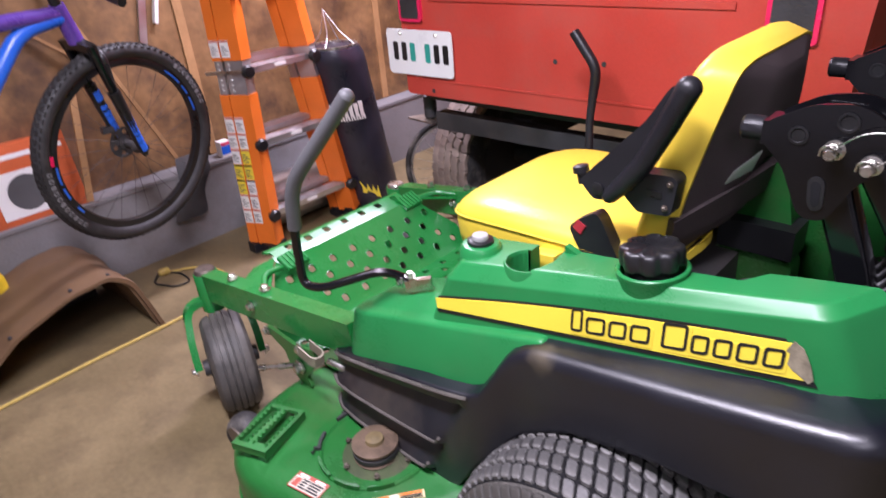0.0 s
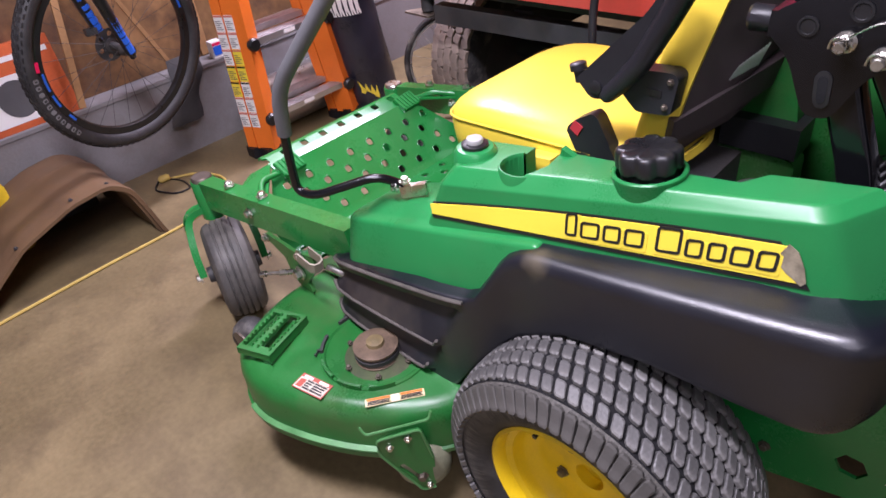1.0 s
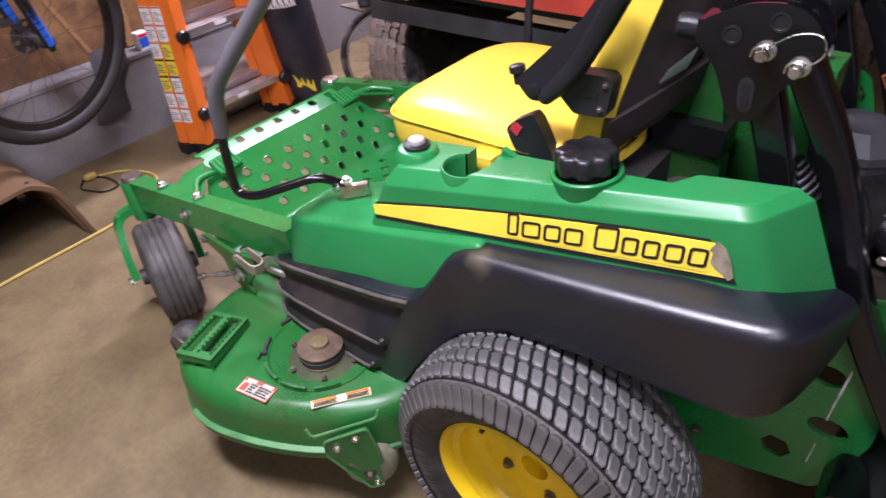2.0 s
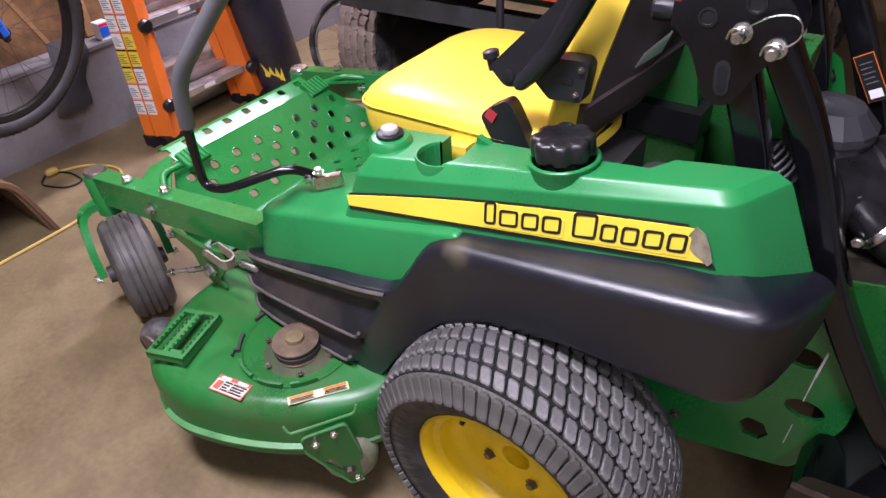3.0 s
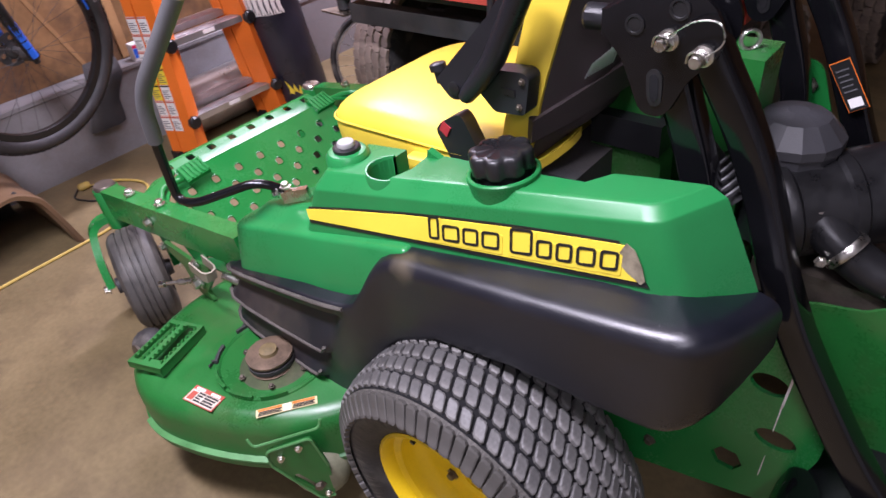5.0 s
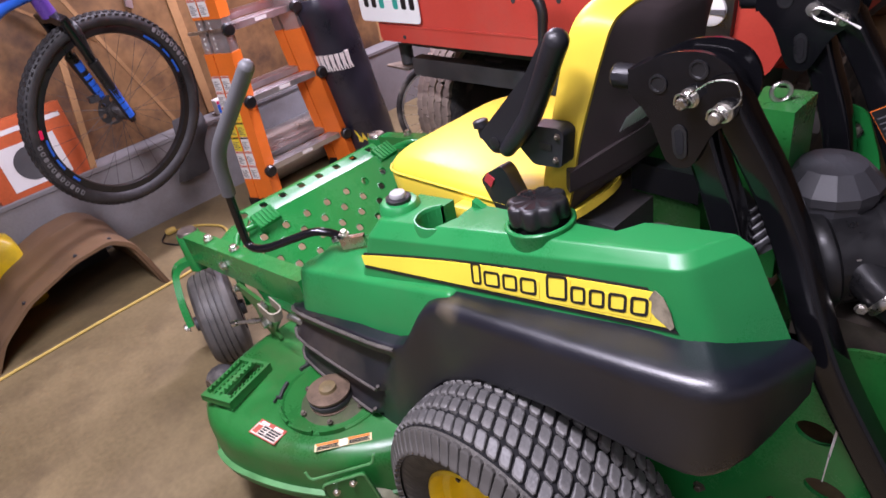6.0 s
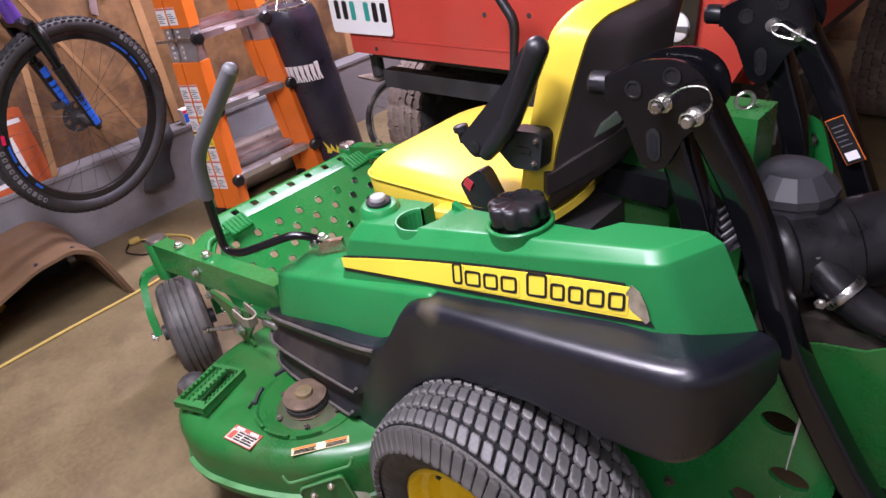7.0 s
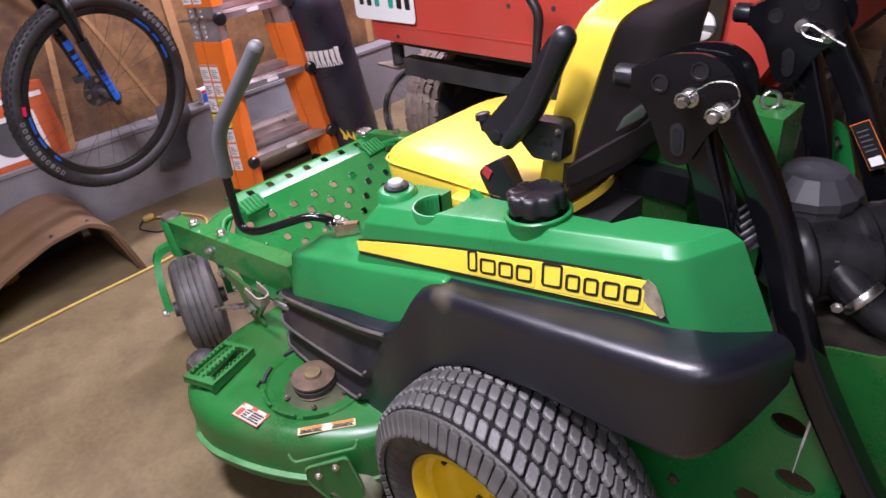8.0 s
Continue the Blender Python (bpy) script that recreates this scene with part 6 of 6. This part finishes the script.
for back, (x_off, x_top) in enumerate(((0.0, 0.0), (-0.078, -0.078))):
    for a, b, s in ((L_low, L_top, -1), (R_low, R_top, 1)):
        lo, hi = a + SPLAY @ Vector((x_off, 0, 0)), b + SPLAY @ Vector((x_top, 0, 0))
        at = lambda t: lo + (hi - lo) * t
        x0, x1 = (-0.035, 0.012) if back else (-0.061, 0.035)
        CH = channel(x0, x1, 0.036)
        rail = part("ladder_rail", bevelled(sweep([at(0.03), at(0.52)], CH, (1, 0, 0)), 0.003), ORANGE, ladder, "orange fibreglass ladder rail")
        part("inner_rail", bevelled(sweep([at(0.50), at(0.64)], channel(x0 + 0.004, x1 - 0.004, 0.03), (1, 0, 0)), 0.003), ALU, ladder, "bare aluminium inner rail")
        part("ladder_rail", bevelled(sweep([at(0.62), at(1.0)], CH, (1, 0, 0)), 0.003), ORANGE, ladder, "orange fibreglass ladder rail")
        part("rubber_foot", box(-0.03, 0.03, -0.05, 0.05, 0.0, 0.05, 0.006, Matrix.Translation(lo)), BLACK_PLASTIC, ladder)
        if s < 0:
            for i in range(8):
                p = at(0.13 + 0.05 * i) if i < 7 else at(0.655)
                lab = part("sticker", box(x0 + 0.002, x0 + 0.045, -0.0382, -0.0365, -0.0355, 0.0355, 0.0, Matrix.Translation(p) @ SPLAY), YELLOW_DECAL if i in ((2, 3) if back else (3, 4)) else WHITE, rail, "white and yellow warning stickers")
                for k in range(5):
                    part("print_bar", box(x0 + 0.006, x0 + 0.04 - 0.007 * ((k * 7 + i) % 3), -0.0392, -0.0382, -0.026 + 0.0085 * k, -0.023 + 0.0085 * k, 0, Matrix.Translation(p) @ SPLAY), GREY_PLASTIC, lab)
                part("print_bar", box(x0 + 0.002, x0 + 0.045, -0.0392, -0.0382, 0.027, 0.034, 0, Matrix.Translation(p) @ SPLAY), BLACK_DECAL if i in (2, 3) else FADED_RED, lab)
        if s < 0:
            for k in range(6):
                part("rivet", box(-0.004, 0.004, -0.0315, -0.0295, -0.004, 0.004, 0, Matrix.Translation(at(0.535 + 0.015 * k)) @ SPLAY @ Matrix.Translation((x0 + 0.024, 0, 0))), WHITE, rail)
            if not back:
                part("lock_pin", tube([at(0.588) + SPLAY @ Vector(q) for q in ((0.05, -0.04, 0.004), (-0.06, -0.043, 0.0), (-0.15, -0.046, -0.004))], 0.0075, 0.0, 10), STEEL, rail)
    for k, z in enumerate((0.19, 0.53, 0.85, 1.17)):
        t = z / 1.45
        a, b = L_low + (L_top - L_low) * t, R_low + (R_top - R_low) * t
        off = Vector((x_off * (1 - t) + x_top * t, 0, 0.03 * back))
        rung = part("rung", bevelled(sweep([a + off + Vector((0.0, 0.01, 0)), b + off + Vector((0, -0.01, 0))], [(-0.03, -0.012), (0.03, -0.015), (0.03, 0.012), (-0.03, 0.015)]), 0.004), ALU, ladder, "ribbed aluminium rung")
        for j in (-1, 0, 1):
            part("rung_rib", sweep([a + off + Vector((0.01 * j * 1.6, 0.02, 0.0145)), b + off + Vector((0.01 * j * 1.6, -0.02, 0.0145))], [(-0.002, -0.002), (0.002, -0.002), (0.002, 0.002), (-0.002, 0.002)]), ALU, rung)
        if not back:
            part("rung_sticker", box(0.0305, 0.0315, -0.03, 0.03, -0.008, 0.008, 0, Matrix.Translation((a + b) / 2 + off)), WHITE, rung)
            for p, s in ((a, -1), (b, 1)):
                part("lock_knob", lathe([(0.018, 0), (0.028, 0.004), (0.03, 0.022), (0.023, 0.032), (0, 0.033)], 16, pointing(p + Vector((0.036, 0, 0)), (1, 0, 0))), BLACK_GLOSS, rung)

# ---- punching bag ----
bag = thing("punching_bag", "tall black vinyl punching bag standing against the ladder", "punching bag")
BX, BY = -2.1, 1.26
rings = []
for i in range(25):
    z = 0.004 + 0.856 * i / 24
    r0 = 0.14 * (1 - 0.35 * max(0, 0.06 - z) / 0.06 * 0.6 - 0.5 * max(0, z - 0.83) / 0.06 * 0.4)
    lean = 0.045 - 0.135 * z / 0.86
    rings.append([(BX + (r0 + 0.004 * noise.noise(Vector((2.2 * math.cos(a), 2.2 * math.sin(a), z * 9)))) * math.cos(a), BY + lean + (r0 + 0.005 * noise.noise(Vector((2.5 * math.cos(a), 2.5 * math.sin(a), z * 11 + 4)))) * math.sin(a), z) for a in (2 * math.pi * j / 48 for j in range(48))])
body = part("bag_body", loft(rings), VINYL_BLACK, bag, "creased black vinyl body", smooth=60)
part("top_hoop", lathe([(0.1, 0.859), (0.117, 0.859), (0.119, 0.871), (0.1, 0.871)], 40, Matrix.Translation((BX, BY - 0.088, 0)), ring=True), STEEL, bag)
for i in range(4):
    a = 0.6 + i * 1.57
    part("strap", tube([(BX + 0.108 * math.cos(a), BY - 0.088 + 0.108 * math.sin(a), 0.868), (BX + 0.05 * math.cos(a), BY - 0.088 + 0.05 * math.sin(a), 0.92), (BX - 0.02, BY - 0.1, 1.03)], 0.0028, 0.03, 8), ALU, bag)
cam_a = math.atan2(-0.65 - BY, 0.68 - BX)


def on_bag(a, z, r):
    return Vector((BX + r * math.cos(a), BY + 0.045 - 0.135 * z / 0.86 + r * math.sin(a), z))


for i in range(8):
    a = cam_a - 0.92 + i * 0.185
    tall = 0.612 if i in (0, 7) else 0.604
    part("letter_block", loft([[on_bag(a + u, z, r) for u, z in ((-0.075, 0.522), (-0.03, 0.522), (-0.03, 0.548), (0.028, 0.522), (0.075, 0.522), (0.042, 0.56), (0.075, tall), (-0.075, tall))] for r in (0.138, 0.1445)]), WHITE, body, smooth=0)
flame = [(-0.5, 0.125), (0.1, 0.085), (0.1, 0.155), (0.0, 0.118), (-0.08, 0.165), (-0.16, 0.125), (-0.27, 0.175), (-0.33, 0.14), (-0.52, 0.19), (-0.46, 0.15)]
part("yellow_mark", loft([[on_bag(cam_a + 0.1 + u, z, r) for u, z in flame] for r in (0.136, 0.1445)]), YELLOW_DECAL, body, "jagged yellow print", smooth=0)

# ---- brown wheel-arch liner on the floor ----
liner = thing("wheel_arch_liner", "dusty brown plastic wheel arch liner lying on the floor", "arch liner")
prof = [(-0.028, 0.0), (-0.058, 0.12), (-0.09, 0.232), (-0.16, 0.283), (-0.3, 0.27), (-0.5, 0.2), (-0.64, 0.1), (-0.71, 0.0)]
outer = smooth_path([(0, y, z) for y, z in prof], 0.032, 4)
rings = []
for x, grow in ((-1.895, 0.018), (-1.905, 0.022), (-1.918, 0.022), (-1.924, 0.0), (-1.97, 0.002), (-1.985, 0.012), (-2.02, 0.012), (-2.035, 0.002), (-2.2, 0.006), (-2.215, 0.018), (-2.25, 0.018), (-2.265, 0.004), (-2.38, 0.0), (-2.43, -0.03)):
    c = Vector((0, -0.35, 0))
    o = [c + (p - c) * (1 + grow * 1.6) for p in outer]
    i = [c + (p - c) * (1 + grow * 1.6 - 0.05) for p in outer]
    rings.append([(x, p.y, max(p.z, 0)) for p in o] + [(x, p.y, max(p.z, 0)) for p in i[::-1]])
shell = part("liner_shell", loft(rings), BROWN, liner, smooth=35)
for k in (7, 12, 17, 24):
    p = outer[k] if k < len(outer) else outer[-6]
    bolt(Vector((-1.948, p.y, p.z + 0.001)), (0, -0.2, 1), 0.006, shell, DARK, "push_clip")
# dark sheet across the back, in place of shade inside the arch
part("opening_backing", box(-2.42, -2.40, -0.62, -0.10, 0.0, 0.16, 0.004), DARK, liner)

# ---- small things along the wall ----
cord = thing("extension_cord", "dusty yellow extension cord lying across the concrete floor", "cord")
part("cable", tube([(-1.86, -1.6, 0.006), (-1.85, -0.9, 0.006), (-1.868, -0.56, 0.006), (-1.88, -0.3, 0.006), (-1.88, -0.1, 0.006), (-1.885, 0.09, 0.006), (-1.95, 0.28, 0.006), (-2.1, 0.375, 0.006), (-2.26, 0.295, 0.006), (-2.31, 0.2, 0.006)], 0.006, 0.12, 8, steps=6), YELLOW_CORD, cord)
part("plug", lathe([(0.012, 0), (0.017, 0.01), (0.017, 0.04), (0.01, 0.05)], 14, pointing((-2.31, 0.2, 0.018), (-0.1, -1, 0))), YELLOW_CORD, cord)
lead = thing("black_lead", "thin black lead coiled on the floor by the cord", "cord")
part("lead", tube([(-2.33, 0.15, 0.005), (-2.27, 0.10, 0.005), (-2.15, 0.15, 0.005), (-2.14, 0.22, 0.005), (-2.25, 0.23, 0.005), (-2.33, 0.19, 0.005)], 0.004, 0.05, 8), BLACK_PLASTIC, lead)

crate = thing("orange_box", "orange carton with a round pale label leaning on the ledge", "box")
cm = Matrix.Translation((-2.575, -0.165, 0.362)) @ Matrix.Rotation(radians(-8), 4, "Y") @ Matrix.Rotation(radians(2), 4, "Z")
CARTON = material("orange_carton", (0.55, 0.11, 0.03), 0.55, vary=0.2, scale=5, fine=80, bump=0.1)
carton = part("carton", box(-0.05, 0.05, -0.2, 0.2, 0.0, 0.33, 0.006, cm), CARTON, crate)
part("label_ground", box(0.0505, 0.052, -0.13, 0.12, 0.03, 0.22, 0, cm), WHITE, carton, "white label with a grey round picture")
part("label_disc", lathe([(0.075, 0), (0.075, 0.0015), (0, 0.0015)], 32, cm @ pointing((0.052, -0.01, 0.125), (1, 0, 0))), GREY_PLASTIC, carton)
part("label_stripe", box(0.0505, 0.052, -0.18, 0.18, 0.27, 0.29, 0, cm), WHITE, carton)

for a, b, w in (((-2.545, 0.13, 0.92), (-2.50, 0.03, 0.382), 0.014), ((-2.64, 0.14, 1.35), (-2.56, 0.50, 0.382), 0.009), ((-2.645, -0.02, 1.15), (-2.62, 0.32, 0.86), 0.006)):
    st = thing("wood_strip", "thin bare wooden strip leaning on the plywood wall", "wood strip", "wood strips on the wall")
    part("strip", bevelled(sweep([Vector(a), Vector(b)], [(-w, -0.006), (w, -0.006), (w, 0.006), (-w, 0.006)], (1, 0, 0)), 0.002), WOOD, st)
spray = thing("small_carton", "small blue and white carton on the ledge", "carton")
sc = part("carton", box(-2.6, -2.55, 0.71, 0.765, 0.362, 0.44, 0.003), WHITE, spray)
part("blue_panel", box(-2.5495, -2.548, 0.713, 0.762, 0.375, 0.418, 0), BLUE, sc)
part("red_panel", box(-2.5495, -2.548, 0.713, 0.762, 0.422, 0.435, 0), PINK, sc)
# dark hanging shape taken for cloth, built as a soft flap
cloth = thing("hanging_cloth", "dark cloth-like shape hanging down over the block base", "mud flap")
rings = []
for k in range(9):
    z = 0.44 - 0.035 * k
    c = 0.53 - 0.012 * k
    w = 0.075 + 0.01 * math.sin(k)
    x = -2.462 + 0.006 * math.sin(k * 0.9) + (0.0 if k > 2 else -0.03 * (2 - k))
    rings.append([(x, c - w, z), (x + 0.02, c - w * 0.5, z), (x + 0.012, c, z), (x + 0.024, c + w * 0.5, z), (x, c + w, z), (x - 0.008, c, z)])
part("flap", loft(rings), DARK, cloth, smooth=60)
pipe = thing("grey_duct", "grey rolled sheet metal duct behind the ladder", "duct")
part("duct", lathe([(0.125, 0), (0.13, 0.01), (0.13, 0.78), (0.125, 0.79), (0.118, 0.79), (0.118, 0.0)], 36, pointing((-2.34, 0.74, 0.13), (0, 1, 0)), ring=True), ALU, pipe)
part("duct_seam", lathe([(0.132, 0.39), (0.135, 0.395), (0.132, 0.4)], 36, pointing((-2.34, 0.74, 0.13), (0, 1, 0)), ring=True), ALU, pipe)
iron = thing("wall_bracket", "bare galvanised steel bracket fixed to the plywood", "bracket")
part("bracket_bar", prism(rounded([(0.50, 0.97), (0.53, 0.95), (0.60, 1.25), (0.57, 1.26)], 0.006), "x", -2.66, -2.645, 0.003), ALU, iron)
part("bracket_bar", prism(rounded([(0.585, 1.04), (0.60, 1.035), (0.66, 1.25), (0.645, 1.26)], 0.004), "x", -2.66, -2.63, 0.003), WHITE, iron)
jug = thing("yellow_jug", "yellow plastic jug on the floor behind the liner", "jug")
part("jug_body", loft([[(-2.36 + u, -0.50 + v, z) for u, v in rounded([(-g, -g * 1.1), (g, -g * 1.1), (g, g * 1.1), (-g, g * 1.1)], 0.03)] for g, z in ((0.075, 0.0), (0.085, 0.012), (0.085, 0.27), (0.075, 0.30), (0.03, 0.345), (0.028, 0.36))]), YELLOW_PAINT, jug)
part("jug_cap", lathe([(0.024, 0.19), (0.024, 0.22), (0, 0.22)], 18, Matrix.Translation((-2.36, -0.5, 0.165))), DARK, jug)
